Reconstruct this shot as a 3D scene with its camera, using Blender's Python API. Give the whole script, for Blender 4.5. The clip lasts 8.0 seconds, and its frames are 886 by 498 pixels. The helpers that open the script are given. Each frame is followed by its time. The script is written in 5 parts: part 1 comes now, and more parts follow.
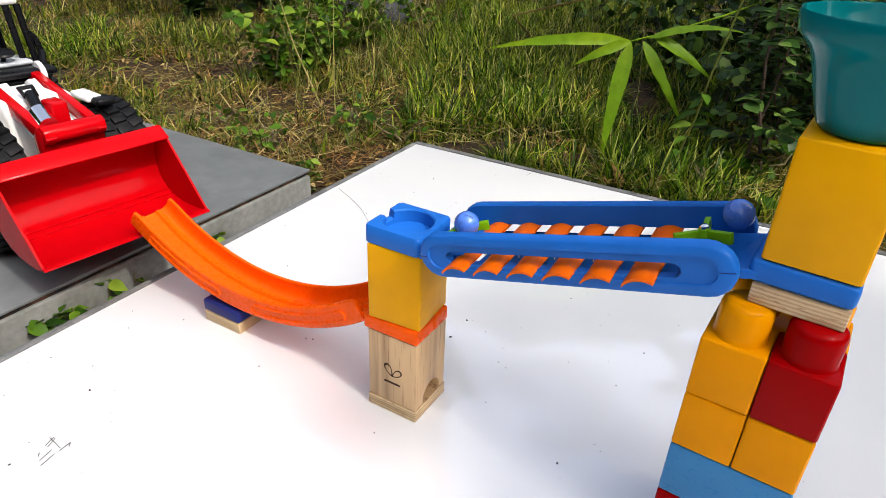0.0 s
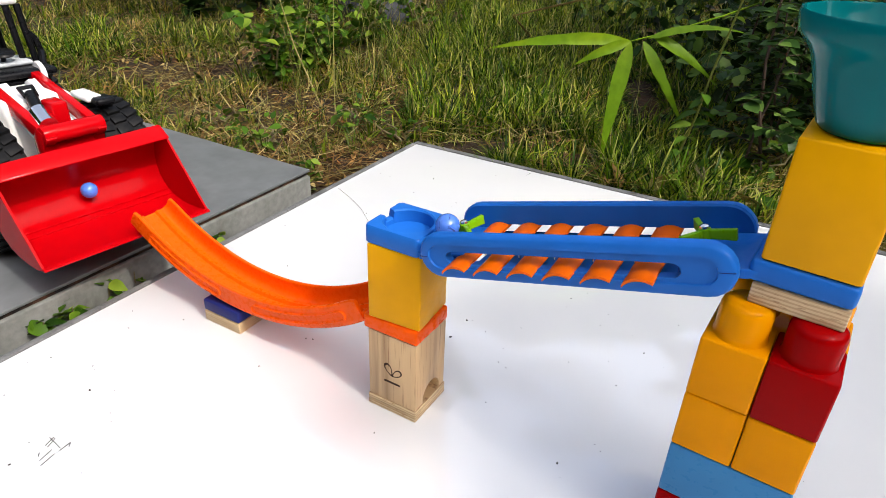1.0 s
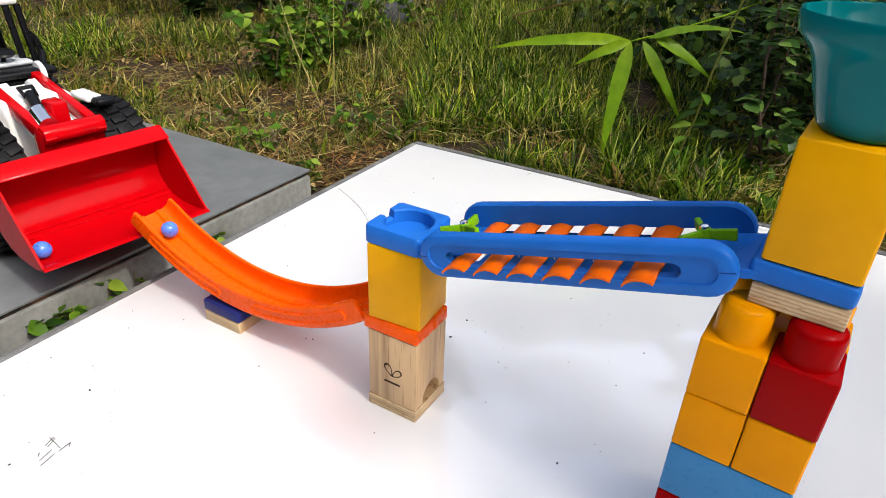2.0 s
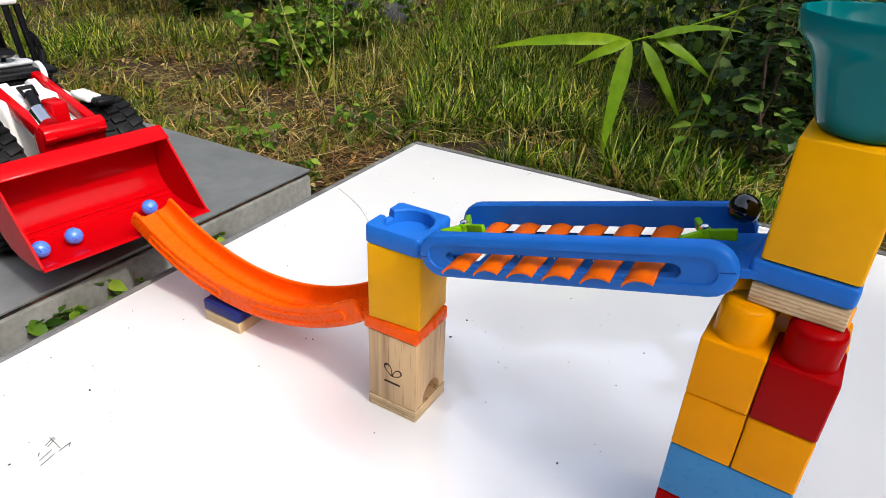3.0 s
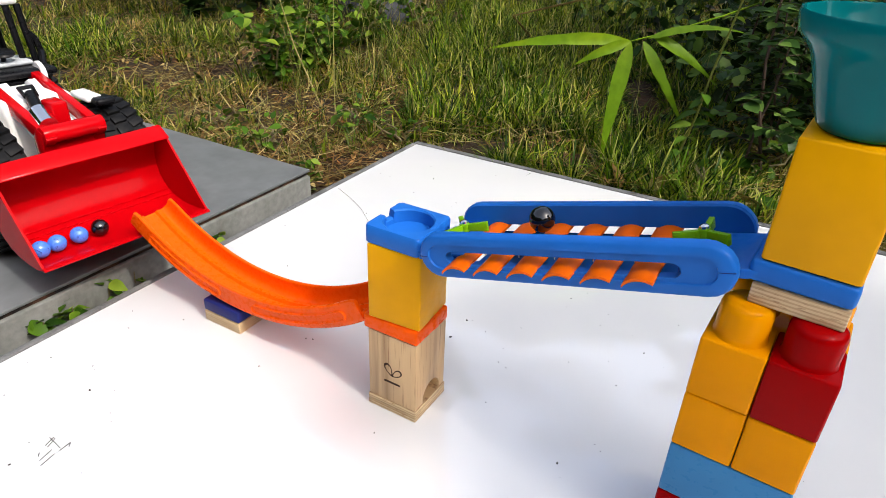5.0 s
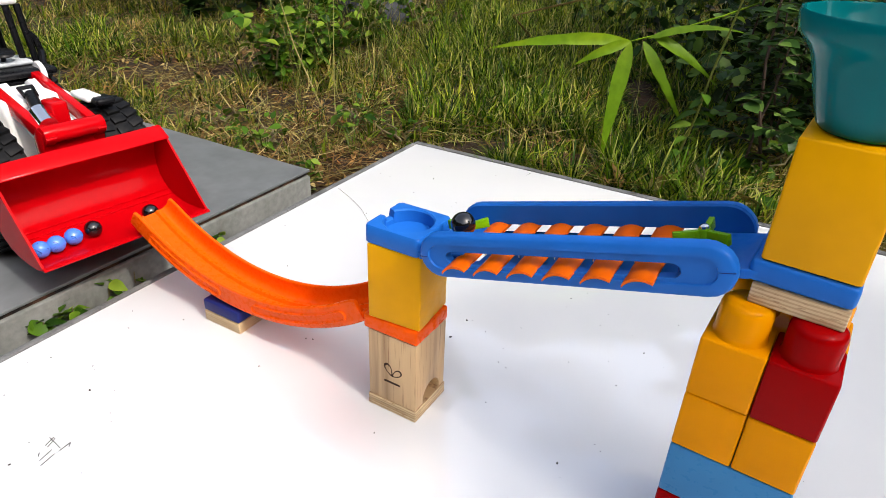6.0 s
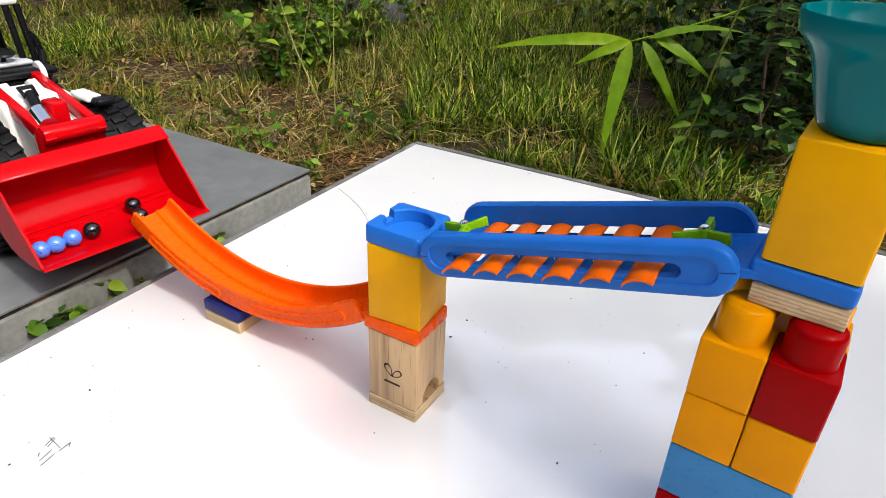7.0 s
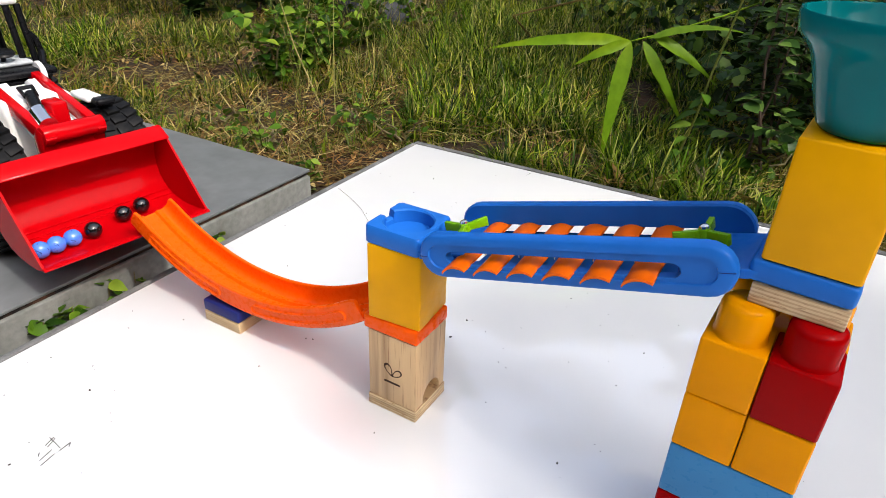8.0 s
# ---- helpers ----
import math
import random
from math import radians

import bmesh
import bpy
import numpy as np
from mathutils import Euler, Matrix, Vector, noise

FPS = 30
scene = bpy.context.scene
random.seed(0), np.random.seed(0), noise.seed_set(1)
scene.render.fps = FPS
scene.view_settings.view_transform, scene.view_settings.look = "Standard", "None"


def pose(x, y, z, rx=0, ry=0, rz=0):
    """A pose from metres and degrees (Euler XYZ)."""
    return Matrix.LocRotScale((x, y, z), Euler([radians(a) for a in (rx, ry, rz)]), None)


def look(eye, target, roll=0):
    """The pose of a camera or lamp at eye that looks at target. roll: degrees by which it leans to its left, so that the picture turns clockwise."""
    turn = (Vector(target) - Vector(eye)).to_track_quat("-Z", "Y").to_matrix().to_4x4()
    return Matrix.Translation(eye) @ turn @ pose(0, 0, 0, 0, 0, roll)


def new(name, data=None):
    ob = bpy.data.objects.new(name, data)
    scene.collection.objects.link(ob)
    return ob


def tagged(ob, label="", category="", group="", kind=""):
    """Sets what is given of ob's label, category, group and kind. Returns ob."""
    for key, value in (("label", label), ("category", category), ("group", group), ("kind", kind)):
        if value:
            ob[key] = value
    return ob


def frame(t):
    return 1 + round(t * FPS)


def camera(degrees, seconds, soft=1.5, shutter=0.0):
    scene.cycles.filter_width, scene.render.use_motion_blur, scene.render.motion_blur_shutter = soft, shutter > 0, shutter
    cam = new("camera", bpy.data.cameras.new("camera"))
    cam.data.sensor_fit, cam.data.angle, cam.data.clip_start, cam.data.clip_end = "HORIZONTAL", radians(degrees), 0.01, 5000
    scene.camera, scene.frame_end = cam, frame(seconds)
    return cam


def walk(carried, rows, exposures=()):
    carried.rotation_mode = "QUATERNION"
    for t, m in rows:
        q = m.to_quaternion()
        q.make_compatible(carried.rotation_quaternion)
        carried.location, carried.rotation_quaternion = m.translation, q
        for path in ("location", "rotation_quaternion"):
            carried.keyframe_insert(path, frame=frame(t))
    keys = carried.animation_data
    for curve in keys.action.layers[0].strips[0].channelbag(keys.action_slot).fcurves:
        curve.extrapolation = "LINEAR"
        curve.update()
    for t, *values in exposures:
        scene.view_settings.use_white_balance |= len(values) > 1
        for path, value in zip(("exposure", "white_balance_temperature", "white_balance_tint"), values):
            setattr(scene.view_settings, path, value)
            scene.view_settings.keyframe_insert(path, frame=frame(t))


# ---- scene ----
# The camera stands still on a low support in front of the toys.
EYE = (0.0, -0.3888, 0.3525)
AIM = (0.05387, 0.48269, -0.13495)
cam = camera(69.43, 8.0, soft=0.4)
walk(cam, [(0.0, look(EYE, AIM, 2.285)), (8.0, look(EYE, AIM, 2.285))])

# ---- light ----
SUN_ELEVATION, SUN_AZIMUTH = 48.0, -45.3      # degrees; azimuth from +x towards +y
world = bpy.data.worlds.new("sky")
scene.world = world
world.use_nodes = True
wn = world.node_tree.nodes
sky = wn.new("ShaderNodeTexSky")
sky.sky_type = "NISHITA"
sky.sun_disc = False
sky.sun_elevation = radians(SUN_ELEVATION)
sky.sun_rotation = radians(90.0 - SUN_AZIMUTH)
sky.dust_density = 4.0
sky.air_density = 1.0
wn["Background"].inputs[1].default_value = 0.16
haze = wn.new("ShaderNodeHueSaturation")        # thin white cloud pales the blue
haze.inputs["Saturation"].default_value = 0.60
world.node_tree.links.new(sky.outputs[0], haze.inputs["Color"])
world.node_tree.links.new(haze.outputs[0], wn["Background"].inputs[0])
sun_data = bpy.data.lights.new("sun", "SUN")
sun_data.energy = 1.25
sun_data.angle = radians(2.0)
sun_data.color = (1.0, 0.95, 0.87)
sun = new("sun", sun_data)
ce, se = math.cos(radians(SUN_ELEVATION)), math.sin(radians(SUN_ELEVATION))
sun_way = Vector((ce * math.cos(radians(SUN_AZIMUTH)), ce * math.sin(radians(SUN_AZIMUTH)), se))
sun.matrix_world = look(sun_way * 8.0, (0, 0, 0))
scene.view_settings.exposure = 1.15


# ---- materials ----
def material(name):
    m = bpy.data.materials.new(name)
    m.use_nodes = True
    return m, m.node_tree.nodes, m.node_tree.links, m.node_tree.nodes["Principled BSDF"]


def noise_node(nodes, links, scale, detail=4.0, kind="Object", stretch=None):
    tc = nodes.new("ShaderNodeTexCoord")
    nz = nodes.new("ShaderNodeTexNoise")
    nz.inputs["Scale"].default_value = scale
    nz.inputs["Detail"].default_value = detail
    if stretch:
        mp = nodes.new("ShaderNodeMapping")
        mp.inputs["Scale"].default_value = stretch
        links.new(tc.outputs[kind], mp.inputs[0])
        links.new(mp.outputs[0], nz.inputs["Vector"])
    else:
        links.new(tc.outputs[kind], nz.inputs["Vector"])
    return nz


def ramp(nodes, links, source, stops):
    r = nodes.new("ShaderNodeValToRGB")
    while len(r.color_ramp.elements) < len(stops):
        r.color_ramp.elements.new(0.5)
    for el, (pos, col) in zip(r.color_ramp.elements, stops):
        el.position = pos
        el.color = (*col, 1.0)
    links.new(source, r.inputs[0])
    return r


def bump(nodes, links, bsdf, source, strength, distance):
    b = nodes.new("ShaderNodeBump")
    b.inputs["Strength"].default_value = strength
    b.inputs["Distance"].default_value = distance
    links.new(source, b.inputs["Height"])
    links.new(b.outputs[0], bsdf.inputs["Normal"])


def shade(c, k):
    return tuple(min(1.0, v * k) for v in c)


def plastic(name, color, rough=0.35, coat=0.0, grain=0.10, spec=0.13):
    """Moulded toy plastic or lacquer: slight mottling, handling scuffs in the gloss, fine orange-peel."""
    m, n, l, b = material(name)
    big = noise_node(n, l, 45.0, 5.0)
    col = ramp(n, l, big.outputs[0], [(0.3, shade(color, 1 - grain)), (0.7, shade(color, 1 + grain * 0.5))])
    l.new(col.outputs[0], b.inputs["Base Color"])
    sc = noise_node(n, l, 260.0, 6.0)
    rr = ramp(n, l, sc.outputs[0], [(0.35, (rough * 0.85,) * 3), (0.75, (min(1, rough * 1.35),) * 3)])
    l.new(rr.outputs[0], b.inputs["Roughness"])
    b.inputs["Specular IOR Level"].default_value = spec
    b.inputs["Coat Weight"].default_value = coat
    b.inputs["Coat Roughness"].default_value = 0.06
    fine = noise_node(n, l, 420.0, 2.0)
    bump(n, l, b, fine.outputs[0], 0.03, 0.0003)
    return m


def wood(name, light, dark, scale=90.0, stretch=(1, 1, 0.06), bands=None):
    """Straight-grained timber; with bands, plywood layers stacked along z."""
    m, n, l, b = material(name)
    nz = noise_node(n, l, scale, 8.0, stretch=stretch)
    col = ramp(n, l, nz.outputs[0], [(0.28, dark), (0.5, light), (0.75, shade(light, 1.12))])
    pores = noise_node(n, l, scale * 9, 3.0, stretch=(stretch[0], stretch[1], stretch[2] * 0.6))
    pr = ramp(n, l, pores.outputs[0], [(0.30, (0.55, 0.45, 0.36)), (0.42, (1, 1, 1))])
    mul = n.new("ShaderNodeMixRGB")
    mul.blend_type = "MULTIPLY"
    mul.inputs[0].default_value = 1.0
    l.new(col.outputs[0], mul.inputs[1])
    l.new(pr.outputs[0], mul.inputs[2])
    out = mul
    if bands:
        tc = n.new("ShaderNodeTexCoord")
        wv = n.new("ShaderNodeTexWave")
        wv.bands_direction = "Z"
        wv.inputs["Scale"].default_value = bands
        wv.inputs["Distortion"].default_value = 0.6
        l.new(tc.outputs["Object"], wv.inputs["Vector"])
        br = ramp(n, l, wv.outputs[0], [(0.25, (0.62, 0.5, 0.4)), (0.6, (1, 1, 1))])
        out = n.new("ShaderNodeMixRGB")
        out.blend_type = "MULTIPLY"
        out.inputs[0].default_value = 0.75
        l.new(mul.outputs[0], out.inputs[1])
        l.new(br.outputs[0], out.inputs[2])
    l.new(out.outputs[0], b.inputs["Base Color"])
    b.inputs["Roughness"].default_value = 0.5
    bump(n, l, b, pores.outputs[0], 0.25, 0.0003)
    return m


def mottled(name, stops, scale, rough=0.8, strength=0.4, distance=0.004, kind="Object"):
    m, n, l, b = material(name)
    nz = noise_node(n, l, scale, 10.0, kind)
    col = ramp(n, l, nz.outputs[0], stops)
    fine = noise_node(n, l, scale * 12, 6.0, kind)
    fr = ramp(n, l, fine.outputs[0], [(0.3, (0.6, 0.6, 0.6)), (0.65, (1, 1, 1))])
    mul = n.new("ShaderNodeMixRGB")
    mul.blend_type = "MULTIPLY"
    mul.inputs[0].default_value = 0.7
    l.new(col.outputs[0], mul.inputs[1])
    l.new(fr.outputs[0], mul.inputs[2])
    l.new(mul.outputs[0], b.inputs["Base Color"])
    b.inputs["Roughness"].default_value = rough
    bump(n, l, b, fine.outputs[0], strength, distance)
    return m


def foliage(name, stops, rough=0.42, translucent=0.25, patchy=7.0):
    """Leaves or blades: each island takes its own tone; light passes through a little."""
    m, n, l, b = material(name)
    geo = n.new("ShaderNodeNewGeometry")
    info = n.new("ShaderNodeObjectInfo")
    add = n.new("ShaderNodeMath")
    add.operation = "FRACT"
    both = n.new("ShaderNodeMath")
    l.new(geo.outputs["Random Per Island"], both.inputs[0])
    l.new(info.outputs["Random"], both.inputs[1])
    l.new(both.outputs[0], add.inputs[0])
    col = ramp(n, l, add.outputs[0], [(p, shade(c, 0.50 + 0.40 * p)) for p, c in stops])
    nz = noise_node(n, l, 60.0, 4.0)
    fr = ramp(n, l, nz.outputs[0], [(0.3, (0.62, 0.68, 0.5)), (0.7, (1.1, 1.1, 1.0))])
    patch = noise_node(n, l, patchy, 3.0)
    pr = ramp(n, l, patch.outputs[0], [(0.34, (0.60, 0.75, 0.5)), (0.55, (1.0, 1.0, 1.0)), (0.72, (1.45, 1.15, 0.8))])
    tone = n.new("ShaderNodeMixRGB")
    tone.blend_type = "MULTIPLY"
    tone.inputs[0].default_value = 1.0
    l.new(fr.outputs[0], tone.inputs[1])
    l.new(pr.outputs[0], tone.inputs[2])
    fr = tone
    mul = n.new("ShaderNodeMixRGB")
    mul.blend_type = "MULTIPLY"
    mul.inputs[0].default_value = 0.8
    l.new(col.outputs[0], mul.inputs[1])
    l.new(fr.outputs[0], mul.inputs[2])
    l.new(mul.outputs[0], b.inputs["Base Color"])
    b.inputs["Roughness"].default_value = rough
    b.inputs["Specular IOR Level"].default_value = 0.14
    tr = n.new("ShaderNodeBsdfTranslucent")
    l.new(mul.outputs[0], tr.inputs[0])
    mx = n.new("ShaderNodeMixShader")
    mx.inputs[0].default_value = translucent
    l.new(b.outputs[0], mx.inputs[1])
    l.new(tr.outputs[0], mx.inputs[2])
    l.new(mx.outputs[0], n["Material Output"].inputs[0])
    return m


def metal(name, color, rough):
    m, n, l, b = material(name)
    b.inputs["Base Color"].default_value = (*color, 1)
    b.inputs["Metallic"].default_value = 1.0
    nz = noise_node(n, l, 300.0, 5.0)
    rr = ramp(n, l, nz.outputs[0], [(0.3, (rough * 0.8,) * 3), (0.7, (rough * 1.4,) * 3)])
    l.new(rr.outputs[0], b.inputs["Roughness"])
    return m


BLUE = plastic("blue_plastic", (0.012, 0.122, 0.47), 0.34)
NAVY = plastic("navy_lacquer", (0.012, 0.018, 0.12), 0.35)
ORANGE = plastic("orange_plastic", (0.82, 0.088, 0.001), 0.28, grain=0.05, spec=0.09)
SLAT_ORANGE = plastic("slat_orange", (0.76, 0.118, 0.001), 0.36)
YELLOW = plastic("yellow_lacquer", (0.72, 0.330, 0.0004), 0.34, grain=0.06, spec=0.08)
BRICK_YELLOW = plastic("brick_yellow", (0.70, 0.255, 0.0004), 0.15, grain=0.05, spec=0.05)
BRICK_RED = plastic("brick_red", (0.28, 0.0004, 0.0010), 0.12, grain=0.06, spec=0.05)
BRICK_BLUE = plastic("brick_sky_blue", (0.038, 0.19, 0.41), 0.3, grain=0.06)
TEAL = plastic("teal_plastic", (0.001, 0.125, 0.135), 0.10, coat=0.03, grain=0.05, spec=0.09)
LIME = plastic("lime_plastic", (0.15, 0.36, 0.003), 0.32)
RED = plastic("red_toy_plastic", (0.42, 0.0008, 0.003), 0.13, grain=0.05, spec=0.09)
WHITE = plastic("white_plastic", (0.76, 0.75, 0.73), 0.3, grain=0.05)
GREY = plastic("grey_plastic", (0.42, 0.44, 0.46), 0.3)
BLACK = plastic("black_plastic", (0.005, 0.005, 0.006), 0.3)
RUBBER = plastic("tyre_rubber", (0.006, 0.006, 0.0065), 0.5)
INK = plastic("dark_print", (0.05, 0.025, 0.015), 0.7)
CHROME = metal("bright_metal", (0.80, 0.80, 0.82), 0.12)
WOOD = wood("pale_hardwood", (0.54, 0.355, 0.18), (0.31, 0.175, 0.075), 110.0, (1, 1, 0.045))
PLY = wood("plywood_edge", (0.56, 0.41, 0.23), (0.42, 0.28, 0.14), 70.0, (0.25, 0.25, 3.0), bands=150.0)


def table_material():
    """White laminate: glossy, with faint grey wear clouds and a dusty sheen."""
    m, n, l, b = material("white_laminate")
    nz = noise_node(n, l, 5.0, 8.0)
    col = ramp(n, l, nz.outputs[0], [(0.3, (0.75, 0.755, 0.76)), (0.65, (0.80, 0.80, 0.80))])
    l.new(col.outputs[0], b.inputs["Base Color"])
    f = noise_node(n, l, 38.0, 8.0)
    rr = ramp(n, l, f.outputs[0], [(0.35, (0.008,) * 3), (0.75, (0.03,) * 3)])
    l.new(rr.outputs[0], b.inputs["Roughness"])
    b.inputs["IOR"].default_value = 2.45
    return m


TABLE = table_material()
RIM = mottled("grey_edge_strip", [(0.3, (0.08, 0.08, 0.078)), (0.7, (0.19, 0.19, 0.185))], 30.0, 0.6)
SLAB = mottled("grey_painted_slab", [(0.25, (0.115, 0.122, 0.124)), (0.6, (0.150, 0.157, 0.160)), (0.85, (0.178, 0.184, 0.186))], 3.0, 0.38, 0.02, 0.0005)
SLAB_EDGE = mottled("slab_edge", [(0.2, (0.075, 0.075, 0.055)), (0.42, (0.155, 0.16, 0.145)), (0.75, (0.27, 0.27, 0.255))], 10.0, 0.85)
RUST = mottled("rusty_seam", [(0.4, (0.010, 0.007, 0.005)), (0.75, (0.12, 0.05, 0.02))], 60.0, 0.85)
SOIL = mottled("soil", [(0.25, (0.006, 0.003, 0.0012)), (0.5, (0.032, 0.014, 0.005)), (0.75, (0.12, 0.052, 0.018))], 5.0, 0.95, 0.8, 0.01)
STONE = mottled("dark_stone", [(0.3, (0.012, 0.014, 0.018)), (0.7, (0.060, 0.064, 0.074))], 22.0, 0.8)
SPECK = mottled("dark_grit", [(0.3, (0.015, 0.012, 0.01)), (0.7, (0.06, 0.05, 0.04))], 300.0, 0.9)
GRASS = foliage("grass_blades", [(0.0, (0.004, 0.018, 0.001)), (0.34, (0.030, 0.090, 0.003)), (0.64, (0.150, 0.275, 0.008)), (0.86, (0.46, 0.52, 0.035)), (1.0, (0.78, 0.64, 0.26))], translucent=0.35)
TURF = foliage("short_turf", [(0.0, (0.016, 0.040, 0.003)), (0.40, (0.085, 0.140, 0.008)), (0.72, (0.24, 0.285, 0.018)), (0.90, (0.42, 0.34, 0.06)), (1.0, (0.62, 0.46, 0.20))])
LITTER = foliage("leaf_litter", [(0.0, (0.05, 0.020, 0.008)), (0.4, (0.20, 0.085, 0.030)), (0.75, (0.42, 0.23, 0.09)), (1.0, (0.60, 0.42, 0.20))], 0.6, 0.15)
STALK = foliage("seed_stalks", [(0.0, (0.12, 0.16, 0.02)), (0.6, (0.30, 0.30, 0.07)), (1.0, (0.50, 0.42, 0.18))], 0.6)
DRY = foliage("dry_straw", [(0.0, (0.09, 0.040, 0.014)), (0.4, (0.38, 0.21, 0.075)), (0.7, (0.14, 0.13, 0.025)), (1.0, (0.66, 0.50, 0.26))], 0.6)
LEAF_MID = foliage("broad_leaves", [(0.0, (0.030, 0.095, 0.006)), (0.6, (0.105, 0.215, 0.014)), (1.0, (0.27, 0.36, 0.04))])
# deep shade among the leaves is partly put into this darker green
LEAF_DARK = foliage("shade_dark_leaves", [(0.0, (0.006, 0.019, 0.004)), (0.6, (0.036, 0.085, 0.018)), (1.0, (0.15, 0.24, 0.05))], 0.40, 0.12)
LEAF_BRIGHT = foliage("bamboo_leaf", [(0.0, (0.16, 0.30, 0.010)), (1.0, (0.25, 0.42, 0.016))], 0.4, 0.40)
STEM = mottled("plant_stem", [(0.3, (0.10, 0.06, 0.03)), (0.7, (0.20, 0.19, 0.07))], 40.0, 0.7)
TWIG = mottled("reddish_twig", [(0.3, (0.030, 0.015, 0.010)), (0.7, (0.080, 0.040, 0.022))], 40.0, 0.7)


def marble_material(name, base, swirl, rough):
    m, n, l, b = material(name)
    nz = noise_node(n, l, 130.0, 3.0)
    nz.inputs["Distortion"].default_value = 2.5
    col = ramp(n, l, nz.outputs[0], [(0.40, base), (0.60, shade(base, 1.15)), (0.68, swirl)])
    l.new(col.outputs[0], b.inputs["Base Color"])
    b.inputs["Roughness"].default_value = rough
    b.inputs["Coat Weight"].default_value = 0.6
    b.inputs["Coat Roughness"].default_value = 0.03
    return m


BLUE_GLASS = marble_material("blue_swirl_glass", (0.06, 0.17, 0.60), (0.025, 0.06, 0.24), 0.12)
BLACK_GLASS = marble_material("black_glass", (0.004, 0.004, 0.005), (0.012, 0.012, 0.014), 0.05)


# ---- mesh helpers ----
def part(name, bm, mat, parent=None, label="", smooth=True, bev=0.0):
    bmesh.ops.recalc_face_normals(bm, faces=bm.faces)
    if bev:
        edges = [e for e in bm.edges if len(e.link_faces) == 2 and e.calc_face_angle(0) > 0.6]
        bmesh.ops.bevel(bm, geom=edges, offset=bev, segments=2, profile=0.5, affect="EDGES", clamp_overlap=True)
    me = bpy.data.meshes.new(name)
    bm.to_mesh(me)
    bm.free()
    me.materials.append(mat)
    if smooth:
        me.shade_smooth()
        me.set_sharp_from_angle(angle=radians(38))
    ob = new(name, me)
    if parent:
        ob.parent = parent
    if label:
        tagged(ob, label)
    return ob


def thing(name, m, label, category, group="", kind=""):
    ob = new(name)
    ob.empty_display_size = 0.01
    ob.matrix_world = m
    return tagged(ob, label, category, group, kind)


def box(bm, x0, x1, y0, y1, z0, z1, m=None):
    vs = [bm.verts.new((x, y, z)) for z in (z0, z1) for y in (y0, y1) for x in (x0, x1)]
    for f in ((0, 2, 3, 1), (4, 5, 7, 6), (0, 1, 5, 4), (2, 6, 7, 3), (0, 4, 6, 2), (1, 3, 7, 5)):
        bm.faces.new([vs[i] for i in f])
    if m is not None:
        bmesh.ops.transform(bm, matrix=m, verts=vs)
    return bm


def rbox(x0, x1, y0, y1, z0, z1, bev=0.001, seg=3):
    bm = bmesh.new()
    box(bm, x0, x1, y0, y1, z0, z1)
    if bev:
        bmesh.ops.bevel(bm, geom=bm.edges[:], offset=bev, segments=seg, profile=0.5, affect="EDGES")
    return bm


def loft(bm, loops, closed=True, cap0=True, cap1=True):
    rows = [[bm.verts.new(p) for p in lp] for lp in loops]
    n = len(rows[0])
    for a, b in zip(rows, rows[1:]):
        for i in range(n if closed else n - 1):
            j = (i + 1) % n
            bm.faces.new((a[i], a[j], b[j], b[i]))
    if cap0:
        bm.faces.new(rows[0][::-1])
    if cap1:
        bm.faces.new(rows[-1])
    return rows


def lathe(profile, seg=48, bm=None, m=None):
    bm = bm or bmesh.new()
    rows = []
    for r, z in profile:
        if r < 1e-6:
            rows.append([bm.verts.new((0, 0, z))])
        else:
            rows.append([bm.verts.new((r * math.cos(2 * math.pi * i / seg), r * math.sin(2 * math.pi * i / seg), z)) for i in range(seg)])
    for a, b in zip(rows, rows[1:]):
        for i in range(seg):
            j = (i + 1) % seg
            q = [a[i % len(a)], a[j % len(a)], b[j % len(b)], b[i % len(b)]]
            q = [v for k, v in enumerate(q) if v not in q[:k]]
            if len(q) > 2:
                bm.faces.new(q)
    if m is not None:
        bmesh.ops.transform(bm, matrix=m, verts=[v for row in rows for v in row])
    return bm


def rod(bm, a, b, r0, r1=None, seg=12):
    """A capped round bar from a to b."""
    r1 = r0 if r1 is None else r1
    a, b = Vector(a), Vector(b)
    q = (b - a).to_track_quat("Z", "Y").to_matrix()
    loops = []
    for c, r in ((a, r0), (b, r1)):
        loops.append([c + q @ Vector((r * math.cos(2 * math.pi * i / seg), r * math.sin(2 * math.pi * i / seg), 0)) for i in range(seg)])
    loft(bm, loops)
    return bm


def stadium(u0, u1, h, n=10):
    """Outline of a slot in the (u, v) plane: round ends of radius h."""
    pts = []
    for i in range(n + 1):
        a = -math.pi / 2 + math.pi * i / n
        pts.append((u1 - h + h * math.cos(a), h * math.sin(a)))
    for i in range(n + 1):
        a = math.pi / 2 + math.pi * i / n
        pts.append((u0 + h + h * math.cos(a), h * math.sin(a)))
    return pts


def prism(bm, outline, y0, y1, m=None):
    """Extrudes an (x, z) outline along y."""
    rows = loft(bm, [[(x, y0, z) for x, z in outline], [(x, y1, z) for x, z in outline]])
    if m is not None:
        bmesh.ops.transform(bm, matrix=m, verts=[v for r in rows for v in r])
    return bm


# ---- the table, the slab and the ground ----
S = 0.042                       # side of a wooden run block
YAW_A, YAW_B, YAW_RUN = -33.3, -38.0, -34.5
GROUND_Z = -0.035
SLAB_Z = 0.015


